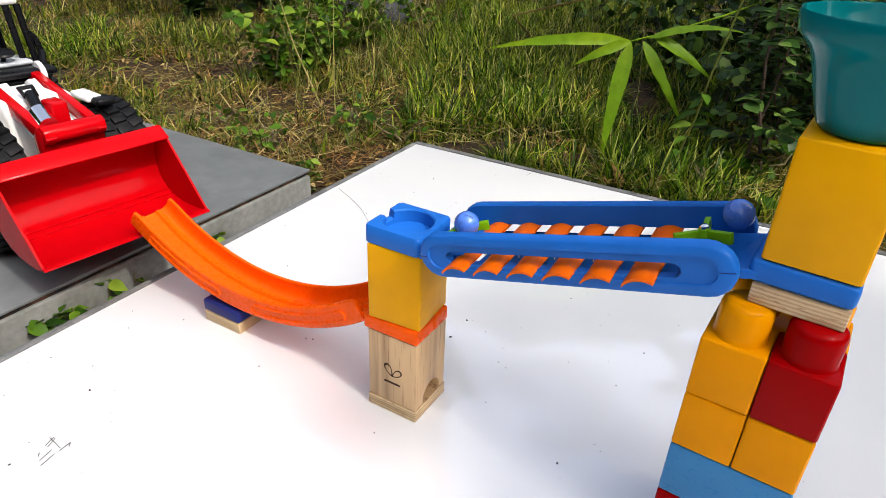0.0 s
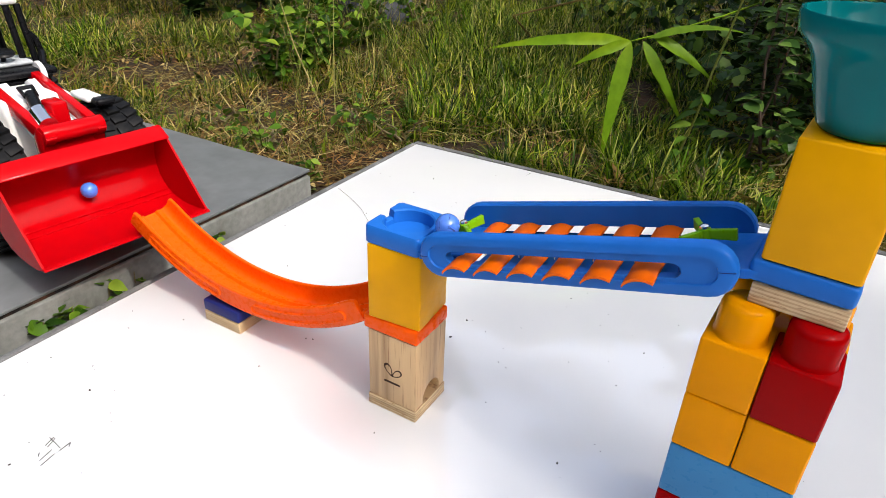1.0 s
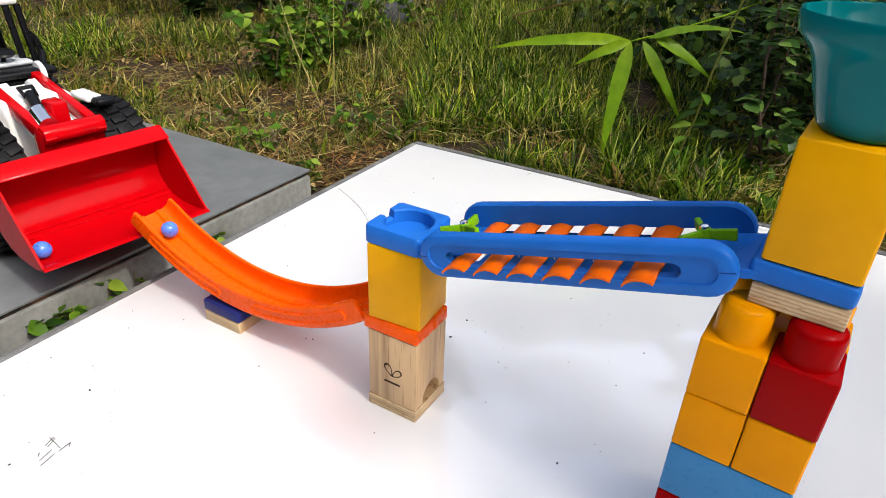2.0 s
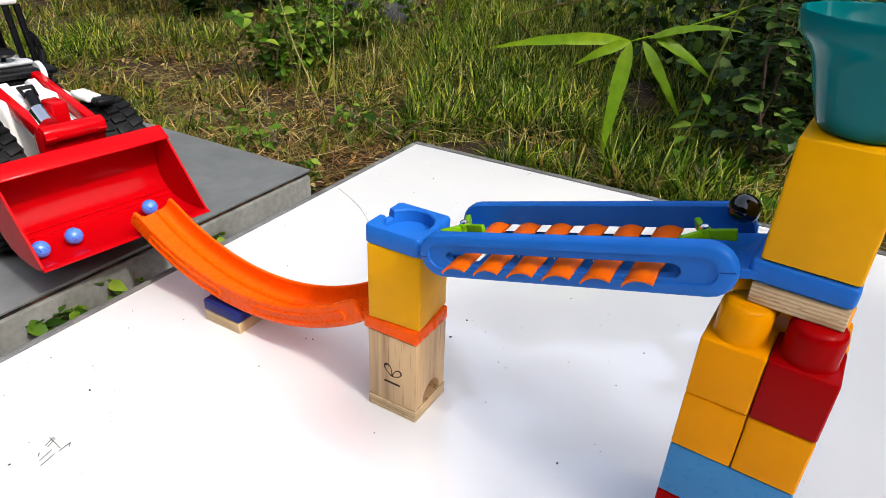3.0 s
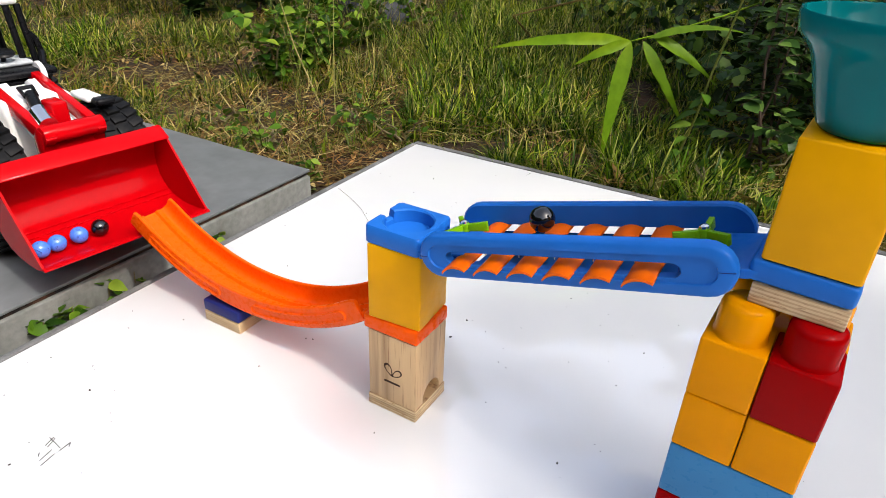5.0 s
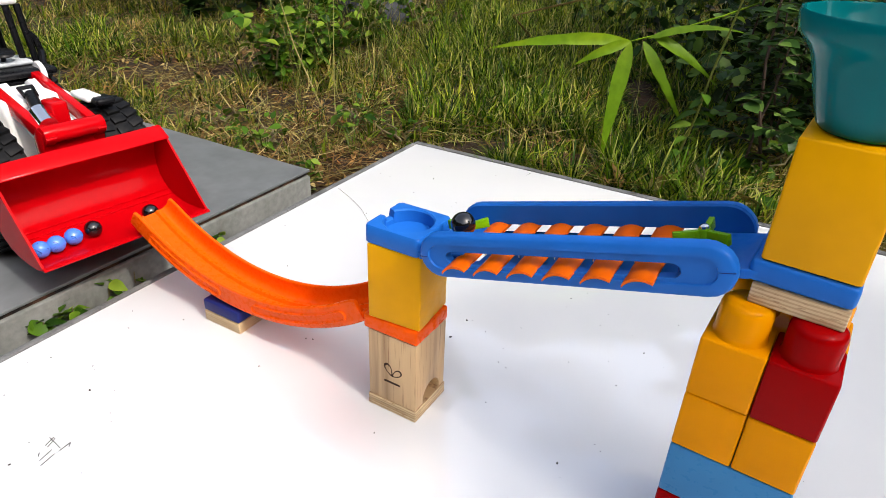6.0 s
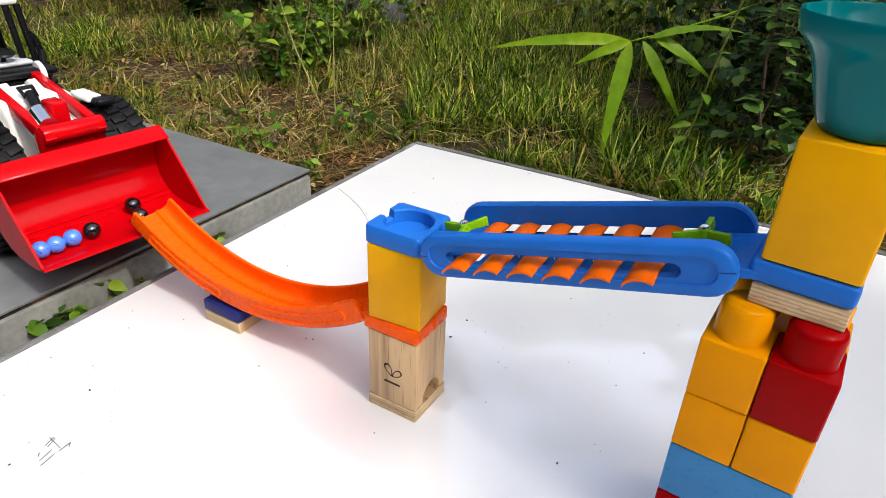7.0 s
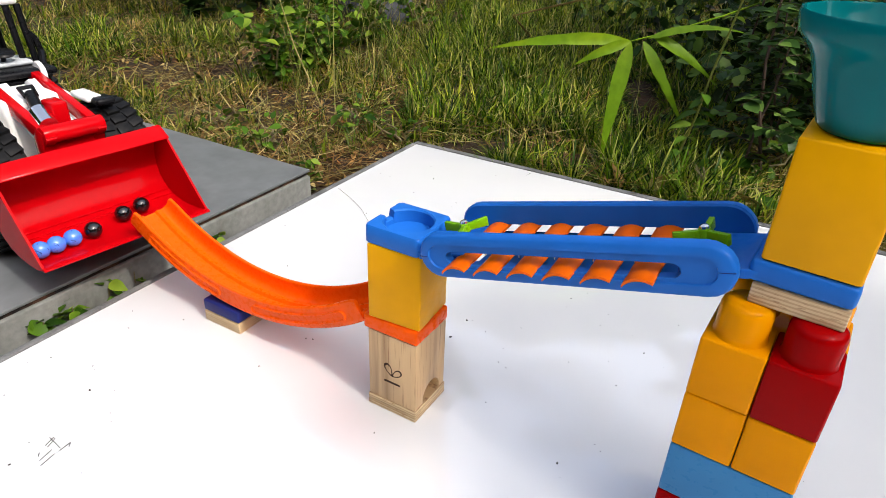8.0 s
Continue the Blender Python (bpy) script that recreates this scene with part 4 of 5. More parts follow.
def build_shrub(x, y, height, spread, leaves, meshes, seed, label, stem_mat=STEM):
    """A leafy shrub: forking stems, each leaf its own piece."""
    rnd = random.Random(seed)
    t = thing("shrub", Matrix.Translation((x, y, ground_z(x, y) - 0.004)), label, "shrub", "shrubs behind the board")
    tips = []
    for k in range(4):
        bm = bmesh.new()
        az = rnd.uniform(0, 6.28)
        lean = rnd.uniform(0.1, 1.0) * spread
        pts = [Vector((0, 0, 0))]
        for i in range(1, 7):
            f = i / 6
            pts.append(Vector((math.cos(az) * lean * f ** 1.3 + rnd.uniform(-0.01, 0.01), math.sin(az) * lean * f ** 1.3 + rnd.uniform(-0.01, 0.01), height * f * rnd.uniform(0.85, 1.05))))
        stem_path(bm, pts, 0.0032, 0.0012)
        part("stem", bm, stem_mat, t)
        tips.append(pts)
    for i in range(leaves):
        pts = tips[i % len(tips)]
        f = rnd.uniform(0.18, 1.0) * 6
        a = pts[min(5, int(f))].lerp(pts[min(6, int(f) + 1)], f - int(f))
        ob = new("leaf", rnd.choice(meshes))
        ob.parent = t
        k = rnd.uniform(0.6, 1.25)
        ob.matrix_local = Matrix.Translation(a + Vector((rnd.uniform(-1, 1), rnd.uniform(-1, 1), rnd.uniform(-0.6, 0.6))) * 0.026) @ pose(0, 0, 0, rnd.uniform(-35, 35), rnd.uniform(-55, 40), rnd.uniform(0, 360)) @ Matrix.Scale(k, 4)
    return t


def build_bamboo():
    """A shoot with long hanging blades, bright against the dark."""
    node = Vector((0.3312, 0.5890, 0.1665))
    base = Vector((0.74, 0.94, ground_z(0.74, 0.94)))
    t = thing("bamboo_shoot", Matrix.Translation(base), "bright green bamboo shoot with long hanging leaves", "plant")
    bm = bmesh.new()
    stem_path(bm, [p - base for p in (base, Vector((0.7200, 0.9178, 0.0735)), Vector((0.6240, 0.7978, 0.1995)), Vector((0.4920, 0.6538, 0.1959)), Vector((0.4020, 0.6058, 0.1815)), node)], 0.0022, 0.0010)
    part("stem", bm, LEAF_BRIGHT, t)
    def long_leaf(a, mid, b, width, tilt):
        """A tapering blade along a bent midrib, folded a little, its edges faintly waved."""
        a, mid, b = Vector(a), Vector(mid), Vector(b)
        ctrl = mid * 2 - (a + b) * 0.5
        n = 22
        bm = bmesh.new()
        rows = []
        for i in range(n + 1):
            k = i / n
            c = a * (1 - k) ** 2 + ctrl * 2 * k * (1 - k) + b * k * k
            d = ((ctrl - a) * (1 - k) + (b - ctrl) * k).normalized()
            side = d.cross(Vector((0.05, -0.87, 0.49))).normalized()
            up = side.cross(d)
            lean = tilt + 0.35 * (k - 0.5)
            side = (side * math.cos(lean) + up * math.sin(lean)).normalized()
            up = side.cross(d)
            w = width * 0.5 * (min(1.0, k / 0.18) ** 0.8) * (1 - max(0.0, (k - 0.35) / 0.65) ** 1.5) * (1 + 0.05 * math.sin(23 * k)) + 0.0002
            rows.append([bm.verts.new(c - side * w + up * w * 0.25 - base), bm.verts.new(c - base), bm.verts.new(c + side * w + up * w * 0.25 - base)])
        for r0, r1 in zip(rows, rows[1:]):
            bm.faces.new((r0[0], r1[0], r1[1], r0[1]))
            bm.faces.new((r0[1], r1[1], r1[2], r0[2]))
        part("leaf", bm, LEAF_BRIGHT, t)
    long_leaf(node, (0.2196, 0.5818, 0.1677), (0.1162, 0.5818, 0.1519), 0.0165, 0.35)
    long_leaf(node, (0.2832, 0.5758, 0.1527), (0.2444, 0.5698, 0.1335), 0.0150, 0.4)
    long_leaf(node, (0.3108, 0.5638, 0.0831), (0.2976, 0.5398, -0.0141), 0.0240, 0.1)
    long_leaf((0.3504, 0.5938, 0.1671), (0.3876, 0.5758, 0.1071), (0.4344, 0.5698, 0.0351), 0.0205, 0.25)
    long_leaf((0.3660, 0.5998, 0.1731), (0.4188, 0.5878, 0.1455), (0.4794, 0.5818, 0.1004), 0.0198, 0.3)
    long_leaf((0.3576, 0.5938, 0.1695), (0.4320, 0.5878, 0.1875), (0.5075, 0.5818, 0.1817), 0.0132, 0.5)


def build_pinnate(x, y, height, lean, seed, twigs=9):
    """A dark upright plant: side twigs in tiers, each with pairs of small round leaves."""
    rnd = random.Random(seed)
    t = thing("undershrub", Matrix.Translation((x, y, ground_z(x, y) - 0.004)), "dark upright plant with paired small round leaves", "shrub", "round-leaved plants in shade")
    trunk = [Vector((lean[0] * f + rnd.uniform(-0.004, 0.004), lean[1] * f, height * f)) for f in (0, 0.2, 0.4, 0.6, 0.8, 1.0)]
    bm = bmesh.new()
    stem_path(bm, trunk, 0.0024, 0.0010)
    part("stem", bm, TWIG, t)
    for k in range(twigs):
        f = 0.22 + 0.78 * k / (twigs - 1)
        a = trunk[min(4, int(f * 5))].lerp(trunk[min(5, int(f * 5) + 1)], f * 5 - int(f * 5))
        az = 2.4 * k + rnd.uniform(-0.5, 0.5)
        ln = rnd.uniform(0.06, 0.12)
        d = Vector((math.cos(az), math.sin(az), rnd.uniform(-0.1, 0.35)))
        pts = [a + d * ln * i / 4 + Vector((0, 0, -0.018 * (i / 4) ** 2)) for i in range(5)]
        bm = bmesh.new()
        stem_path(bm, pts, 0.0010, 0.0005, 5)
        part("twig", bm, TWIG, t)
        for i in range(9):
            p = pts[min(3, i // 2)].lerp(pts[min(4, i // 2 + 1)], 0.5 * (i % 2))
            for sgn in (-1, 1):
                ob = new("leaf", rnd.choice(ROUND))
                ob.parent = t
                ob.matrix_local = Matrix.Translation(p) @ pose(0, 0, 0, rnd.uniform(-25, 25), rnd.uniform(-20, 25), math.degrees(az) + sgn * rnd.uniform(55, 85)) @ Matrix.Scale(rnd.uniform(0.65, 1.1), 4)


def build_sapling():
    """A pale stem with pairs of opposite leaves."""
    base = Vector((0.388, 0.5, ground_z(0.388, 0.5) - 0.003))
    t = thing("sapling", Matrix.Translation(base), "pale green sapling with paired pointed leaves", "plant")
    pts = [base, Vector((0.4003, 0.5, 0.0158)), Vector((0.4147, 0.5, 0.0772)), Vector((0.4239, 0.5, 0.1429)), Vector((0.4344, 0.5, 0.1968)), Vector((0.4423, 0.5, 0.2407)), Vector((0.455, 0.5, 0.29))]
    bm = bmesh.new()
    stem_path(bm, [p - base for p in pts], 0.0020, 0.0012)
    part("stem", bm, STALK, t)
    rnd = random.Random(12)
    for seg, f, size, az in ((1, 0.2, 1.0, 200), (1, 0.55, 0.9, 20), (1, 0.85, 1.1, 185), (2, 0.15, 1.2, 5), (2, 0.40, 0.7, 190), (2, 0.55, 0.8, 100), (3, 0.5, 0.6, 10), (4, 0.5, 0.6, 170), (5, 0.3, 0.7, 30)):
        p = pts[seg].lerp(pts[seg + 1], f) - base
        for turn in (0, 180):
            ob = new("leaf", SMALL[0])
            ob.parent = t
            ob.matrix_local = Matrix.Translation(p) @ pose(0, 0, 0, rnd.uniform(-20, 20), rnd.uniform(-15, 25), az + turn + rnd.uniform(-20, 20)) @ Matrix.Scale(1.35 * size, 4)


def build_twig(pts, r, mat, label, leaf=None, count=0, seed=1):
    rnd = random.Random(seed)
    base = Vector(pts[0])
    t = thing("sapling", Matrix.Translation(base), label, "plant")
    bm = bmesh.new()
    rel = [Vector(p) - base for p in pts]
    stem_path(bm, rel, r, r * 0.55)
    part("stem", bm, mat, t)
    for i in range(count):
        f = rnd.uniform(0.08, 0.999) * (len(rel) - 1)
        a = rel[int(f)].lerp(rel[min(len(rel) - 1, int(f) + 1)], f - int(f))
        ob = new("leaf", leaf)
        ob.parent = t
        ob.matrix_local = Matrix.Translation(a) @ pose(0, 0, 0, rnd.uniform(-30, 30), rnd.uniform(-45, 25), rnd.uniform(0, 360)) @ Matrix.Scale(rnd.uniform(0.6, 1.2), 4)


def build_stone():
    bm = bmesh.new()
    bmesh.ops.create_icosphere(bm, subdivisions=4, radius=0.13)
    for v in bm.verts:
        k = 1 + 0.28 * noise.noise(v.co * 9) + 0.10 * noise.noise(v.co * 30)
        v.co = Vector((v.co.x * 1.25 * k, v.co.y * 0.8 * k, v.co.z * 0.85 * k))
    s = part("stone", bm, STONE)
    s.matrix_world = pose(-0.15, 1.95, GROUND_Z + 0.05, 0, 0, 20)
    tagged(s, "dark bluish rough stone half hidden by weeds", "stone")


def leaf_cloud(name, mat, count, size, place, seed):
    rnd = random.Random(seed)
    verts, faces = [], []
    for _ in range(count):
        x, y, z = place(rnd)
        s = size * rnd.uniform(0.6, 1.4)
        m = Euler((rnd.uniform(-1.2, 1.2), rnd.uniform(-1.2, 1.2), rnd.uniform(0, 6.28))).to_matrix()
        b = len(verts)
        for u, v, w in ((0, 0, 0), (0.35, -0.26, 0.05), (0.75, -0.22, 0.04), (1, 0, -0.05), (0.75, 0.22, 0.04), (0.35, 0.26, 0.05)):
            p = m @ Vector((u * s, v * s, w * s))
            verts.append((x + p.x, y + p.y, z + p.z))
        faces.append((b, b + 1, b + 2, b + 3))
        faces.append((b, b + 3, b + 4, b + 5))
    me = bpy.data.meshes.new(name)
    me.from_pydata(verts, [], faces)
    me.materials.append(mat)
    me.shade_smooth()
    return new(name, me)


def build_far_greenery():
    """Dense thicket round the clearing, dark inside, and unseen trees added for shade."""
    def thicket(rnd):
        a = rnd.uniform(0, 2 * math.pi)
        top = 1.75 + 0.35 * math.sin(a) + 0.8 * noise.noise((math.cos(a) * 2, math.sin(a) * 2, 3))
        z = GROUND_Z + rnd.random() ** 0.8 * top
        r = 3.6 + 0.9 * rnd.random() + 0.8 * noise.noise((math.cos(a) * 3, math.sin(a) * 3, z * 1.5))
        return 0.2 + r * math.cos(a), 1.2 + r * math.sin(a), z
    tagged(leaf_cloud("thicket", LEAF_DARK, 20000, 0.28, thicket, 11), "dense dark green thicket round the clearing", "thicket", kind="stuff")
    def in_crown(rnd, cx, cy, cz, rx, ry, rz):
        """A place in an uneven leafy crown, flat below."""
        while True:
            x, y, z = rnd.uniform(-1, 1), rnd.uniform(-1, 1), rnd.uniform(-0.75, 1)
            edge = 0.85 + 0.45 * noise.noise((x * 2.2 + cx, y * 2.2 + cy, z * 2.0))
            if x * x + y * y + z * z < edge * edge and noise.noise((x * 5 + cx, y * 5, z * 5)) > -0.28:
                return cx + x * rx, cy + y * ry, cz + z * rz
    # right and back crowns hang out of view, added to keep the undergrowth dark
    def crown_right(rnd):
        return in_crown(rnd, 1.22, 0.80, 0.66, 0.55, 0.55, 0.24)
    def crown_back(rnd):
        return in_crown(rnd, 0.85, 2.55, 0.85, 0.70, 0.40, 0.36)
    # unseen caster given the form of a tree, added to shade the board
    def crown_shade(rnd):
        return in_crown(rnd, 1.235, -0.944, 1.49, 0.30, 0.30, 0.26)
    # unseen crown set towards the sun, added to darken the back left planting
    def crown_arch(rnd):
        return in_crown(rnd, -0.22, 1.45, 0.80, 0.36, 0.36, 0.16)
    for place, foot, top, leaf, count, seed in ((crown_right, (1.4, 0.95), 0.8, 0.095, 3600, 14), (crown_back, (0.9, 2.75), 0.8, 0.095, 3600, 15), (crown_shade, (1.42, -1.20), 1.5, 0.060, 900, 17), (crown_arch, (-0.10, 2.75), 0.9, 0.080, 1500, 18)):
        z = ground_z(*foot)
        base = Vector((*foot, z - 0.02))
        t = thing("added_shade_tree", Matrix.Translation(base), "spreading dark tree added out of view to shade the undergrowth", "tree", "shade trees")
        if place is crown_shade:
            tagged(t, "slender dark-leaved tree added out of view to shade the white board")
        fork = Vector((-0.05, -0.05, 0.52 * top)) if place is not crown_shade else Vector((-0.10, 0.10, 1.15))
        if place is crown_arch:
            tagged(t, "leaning dark-leaved tree added unseen to shade the clearing")
            fork = Vector((-0.10, -1.22, 0.80))
        bm = bmesh.new()
        stem_path(bm, [Vector((0, 0, 0)), Vector((fork.x * 0.2, fork.y * 0.15, fork.z * 0.6)), Vector((fork.x * 0.6, fork.y * 0.5, fork.z * 0.95)), fork, fork + Vector((-0.05, 0.02, 0.48 * top if top < 1 else 0.30))], 0.035 if top < 1 else 0.022, 0.012, 9)
        part("trunk", bm, TWIG, t)
        for k in range(5):
            a = 1.2 * k
            reach = 0.4 if top < 1 else 0.16
            bm = bmesh.new()
            stem_path(bm, [fork, fork + Vector((reach * math.cos(a), reach * math.sin(a), 0.24))], 0.012, 0.005, 6)
            part("limb", bm, TWIG, t)
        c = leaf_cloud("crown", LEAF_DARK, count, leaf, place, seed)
        c.parent = t
        c.matrix_parent_inverse = Matrix.Translation(-base)
    def undergrowth(rnd):
        x = rnd.uniform(0.50, 2.4)
        y = 0.40 + 0.3 * x + rnd.random() ** 1.2 * 2.3
        return x, y, ground_z(x, y) + rnd.random() ** 1.3 * (0.16 + 0.18 * min(1.0, max(0.0, y - 0.6)))
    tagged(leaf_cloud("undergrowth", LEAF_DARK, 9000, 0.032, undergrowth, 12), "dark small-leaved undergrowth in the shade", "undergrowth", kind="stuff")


def build_palm(foot, crown, reach, seed, fronds):
    """A palm whose crown the glossy board mirrors."""
    foot, crown = Vector((*foot, GROUND_Z)), Vector(crown)
    t = thing("palm_tree", Matrix.Translation(foot), "tall palm with spreading dark green fronds behind the board", "palm tree", "palms behind the board")
    top = crown - foot
    bm = bmesh.new()
    stem_path(bm, [Vector((0, 0, 0)), Vector((0.02, 0, top.z * 0.35)), Vector((top.x * 0.4, top.y * 0.4, top.z * 0.7)), top], 0.030, 0.014, 12)
    part("trunk", bm, STEM, t)
    rnd = random.Random(seed)
    for k in range(fronds):
        az = 2 * math.pi * k / fronds + rnd.uniform(-0.25, 0.25)
        rise, ln0 = rnd.uniform(0.15, 0.65), reach * rnd.uniform(0.7, 1.1)
        verts, faces = [], []
        n = 10
        pts = []
        for i in range(n + 1):
            f = i / n
            pts.append(top + Vector((math.cos(az) * ln0 * f, math.sin(az) * ln0 * f, ln0 * (rise * f - 0.55 * f * f))))
        side = Vector((-math.sin(az), math.cos(az), 0))
        for i in range(1, n):
            d = (pts[i + 1] - pts[i - 1]).normalized()
            for s in (-1, 1):
                a = pts[i]
                ln = 0.42 * reach * math.sin(math.pi * (0.18 + 0.76 * i / n)) * rnd.uniform(0.8, 1.1)
                tip = a + side * s * ln * 0.7 + d * ln * 0.7 + Vector((0, 0, -0.30 * ln))
                b, w = len(verts), 0.020 * reach
                verts += [a - d * w * 0.6, a + d * w * 0.6, a.lerp(tip, 0.5) + d * w, tip, a.lerp(tip, 0.5) - d * w]
                faces.append((b, b + 1, b + 2, b + 3, b + 4))
            b, w = len(verts), 0.008 * reach
            verts += [pts[i - 1] - side * w, pts[i - 1] + side * w, pts[i] + side * w, pts[i] - side * w]
            faces.append((b, b + 1, b + 2, b + 3))
        me = bpy.data.meshes.new("frond")
        me.from_pydata(verts, [], faces)
        me.materials.append(LEAF_DARK)
        ob = new("frond", me)
        ob.parent = t


def build_gap_weeds():
    small = [leaf_mesh("leaf", 0.019, 0.012, LEAF_MID, 0.3, 0.25, 0.7), leaf_mesh("leaf", 0.014, 0.009, LEAF_MID, 0.3, 0.1, 0.8)]
    rnd = random.Random(21)
    for x, y, n in ((-0.338, 0.109, 9), (-0.323, 0.133, 13), (-0.305, 0.171, 5), (-0.290, 0.199, 7), (-0.226, 0.289, 5), (-0.184, 0.452, 6), (-0.148, 0.509, 8)):
        t = thing("gap_weed", Matrix.Translation((x, y, GROUND_Z)), "small green weed in the gap beside the slab", "weed", "weeds in the gap")
        bm = bmesh.new()
        stem_path(bm, [Vector((0, 0, -0.004)), Vector((0.001, -0.001, 0.014)), Vector((0.004, -0.004, 0.030))], 0.0010, 0.0006, 6)
        part("stem", bm, STEM, t)
        for i in range(n):
            ob = new("leaf", rnd.choice(small))
            ob.parent = t
            ob.matrix_local = Matrix.Translation((rnd.uniform(-0.010, 0.010), rnd.uniform(-0.008, 0.006), rnd.uniform(0.016, 0.034))) @ pose(0, 0, 0, rnd.uniform(-30, 30), rnd.uniform(-30, 40), rnd.uniform(0, 360)) @ Matrix.Scale(rnd.uniform(0.75, 1.25), 4)


def build_specks():
    """Grit, leaf crumbs and a hair on the board."""
    rnd = random.Random(31)
    verts, faces = [], []
    def crumb(x, y, s):
        b = len(verts)
        a = rnd.uniform(0, 6.28)
        n = rnd.choice((4, 5, 6))
        st = rnd.uniform(0.35, 1.0)
        ring = [(math.cos(2 * math.pi * i / n) * s * rnd.uniform(0.6, 1.0), math.sin(2 * math.pi * i / n) * s * st * rnd.uniform(0.6, 1.0)) for i in range(n)]
        for z in (0.0001, s * 0.5):
            for u, v in ring:
                verts.append((x + u * math.cos(a) - v * math.sin(a), y + u * math.sin(a) + v * math.cos(a), z))
        faces.append(tuple(b + n + i for i in range(n)))
        for i in range(n):
            j = (i + 1) % n
            faces.append((b + i, b + j, b + n + j, b + n + i))
    for _ in range(110):
        p = TABLE_T + TD1 * rnd.uniform(0.02, 0.62) + TD2 * rnd.uniform(0.05, 0.85)
        crumb(p.x, p.y, rnd.choice((0.0004, 0.0005, 0.0006, 0.0009)))
    for x, y, s in ((-0.2496, 0.0076, 0.0014), (-0.2598, 0.0372, 0.0011), (-0.2713, -0.0673, 0.0014), (-0.2197, -0.0750, 0.0010), (-0.2305, 0.0068, 0.0008), (-0.2237, -0.0178, 0.0007), (-0.2196, -0.0265, 0.0007), (-0.2988, 0.0483, 0.0008), (-0.2572, 0.1164, 0.0009), (-0.2062, 0.1031, 0.0009), (-0.2508, 0.0897, 0.0008), (-0.3142, 0.0411, 0.0007), (-0.3119, 0.0022, 0.0007), (-0.1241, 0.0368, 0.0009), (0.2102, 0.0542, 0.0013), (0.1072, -0.0700, 0.0013), (0.0558, 0.1035, 0.0016), (0.0390, 0.0775, 0.0018), (0.1386, -0.0523, 0.0008), (0.0782, 0.0421, 0.0008), (0.0838, 0.0345, 0.0010), (-0.0906, 0.0748, 0.0013), (-0.0844, 0.0737, 0.0012), (0.1397, 0.0421, 0.0008), (0.0340, 0.4428, 0.0018)):
        crumb(x, y, s)
    me = bpy.data.meshes.new("grit")
    me.from_pydata(verts, [], faces)
    me.materials.append(SPECK)
    tagged(new("grit", me), "dark grit and crumbs scattered on the board", "grit", kind="stuff")
    bm = bmesh.new()
    stem_path(bm, [Vector((-0.095, 0.405, 0.0006)), Vector((-0.075, 0.372, 0.0008)), Vector((-0.060, 0.342, 0.0007)), Vector((-0.049, 0.308, 0.0006))], 0.00025, 0.0002, 5)
    tagged(part("straw_thread", bm, STEM), "thin dry thread lying on the board", "thread")
    for x, y, a, ln in ((-0.2547, -0.0461, 77, 0.0089), (-0.2528, -0.0474, 81, 0.0085), (-0.2505, -0.0472, -40, 0.0155), (-0.2512, -0.0591, 71, 0.0110), (-0.2479, -0.0631, 68, 0.0114), (-0.2418, -0.0512, 62, 0.0093), (-0.2561, -0.0584, 105, 0.0037), (-0.2392, -0.0492, 101, 0.0050)):
        bm = rbox(-ln / 2, ln / 2, -0.00026, 0.00026, 0.0001, 0.0004, 0)
        o = part("scratch", bm, SPECK, smooth=False)
        o.matrix_world = pose(x, y, 0, 0, 0, a)
        tagged(o, "short dark scratch mark on the white board", "scratch", "scratches on the board")


build_grass()
BROAD = [leaf_mesh("leaf", 0.031, 0.023, LEAF_MID, 0.25, 0.25, 0.75), leaf_mesh("leaf", 0.026, 0.018, LEAF_MID, 0.2, 0.15, 0.8)]
SMALL = [leaf_mesh("leaf", 0.022, 0.013, LEAF_MID, 0.25, 0.25, 0.75), leaf_mesh("leaf", 0.016, 0.010, LEAF_MID, 0.2, 0.15, 0.8)]
BIG_DARK = [leaf_mesh("leaf", 0.060, 0.040, LEAF_DARK, 0.2, 0.2, 0.75), leaf_mesh("leaf", 0.045, 0.030, LEAF_DARK, 0.2, 0.2, 0.8)]
ROUND = [leaf_mesh("leaf", 0.026, 0.020, LEAF_DARK, 0.15, 0.1, 0.85), leaf_mesh("leaf", 0.021, 0.017, LEAF_DARK, 0.15, 0.2, 0.85)]
for k, (sx, sy, sh, ss, sn) in enumerate(((-0.30, 1.03, 0.17, 0.07, 170), (-0.27, 1.30, 0.24, 0.18, 210), (-0.13, 1.58, 0.24, 0.20, 190), (0.02, 1.72, 0.22, 0.15, 80), (-0.24, 1.12, 0.14, 0.14, 120), (-0.20, 1.22, 0.16, 0.10, 130), (-0.12, 1.42, 0.17, 0.12, 130), (-0.22, 0.60, 0.05, 0.05, 34), (-0.10, 0.70, 0.06, 0.06, 36), (-0.33, 0.72, 0.05, 0.06, 34), (-0.02, 0.66, 0.05, 0.05, 24))):
    build_shrub(sx, sy, sh, ss, sn, BROAD if sh > 0.1 else SMALL, 40 + k, "leafy green weed shrub with oval leaves in grass")
for k, (sx, sy, sh, ss) in enumerate(((0.50, 0.50, 0.26, 0.03), (0.56, 0.53, 0.30, -0.04), (0.60, 0.60, 0.34, 0.02), (0.66, 0.56, 0.30, -0.03), (0.70, 0.72, 0.40, 0.0), (0.60, 0.80, 0.38, 0.05), (0.80, 0.84, 0.42, -0.04), (0.72, 1.0, 0.45, 0.03), (0.92, 1.05, 0.5, 0.0))):
    build_pinnate(sx, sy, sh, (ss, 0.0), 60 + k)
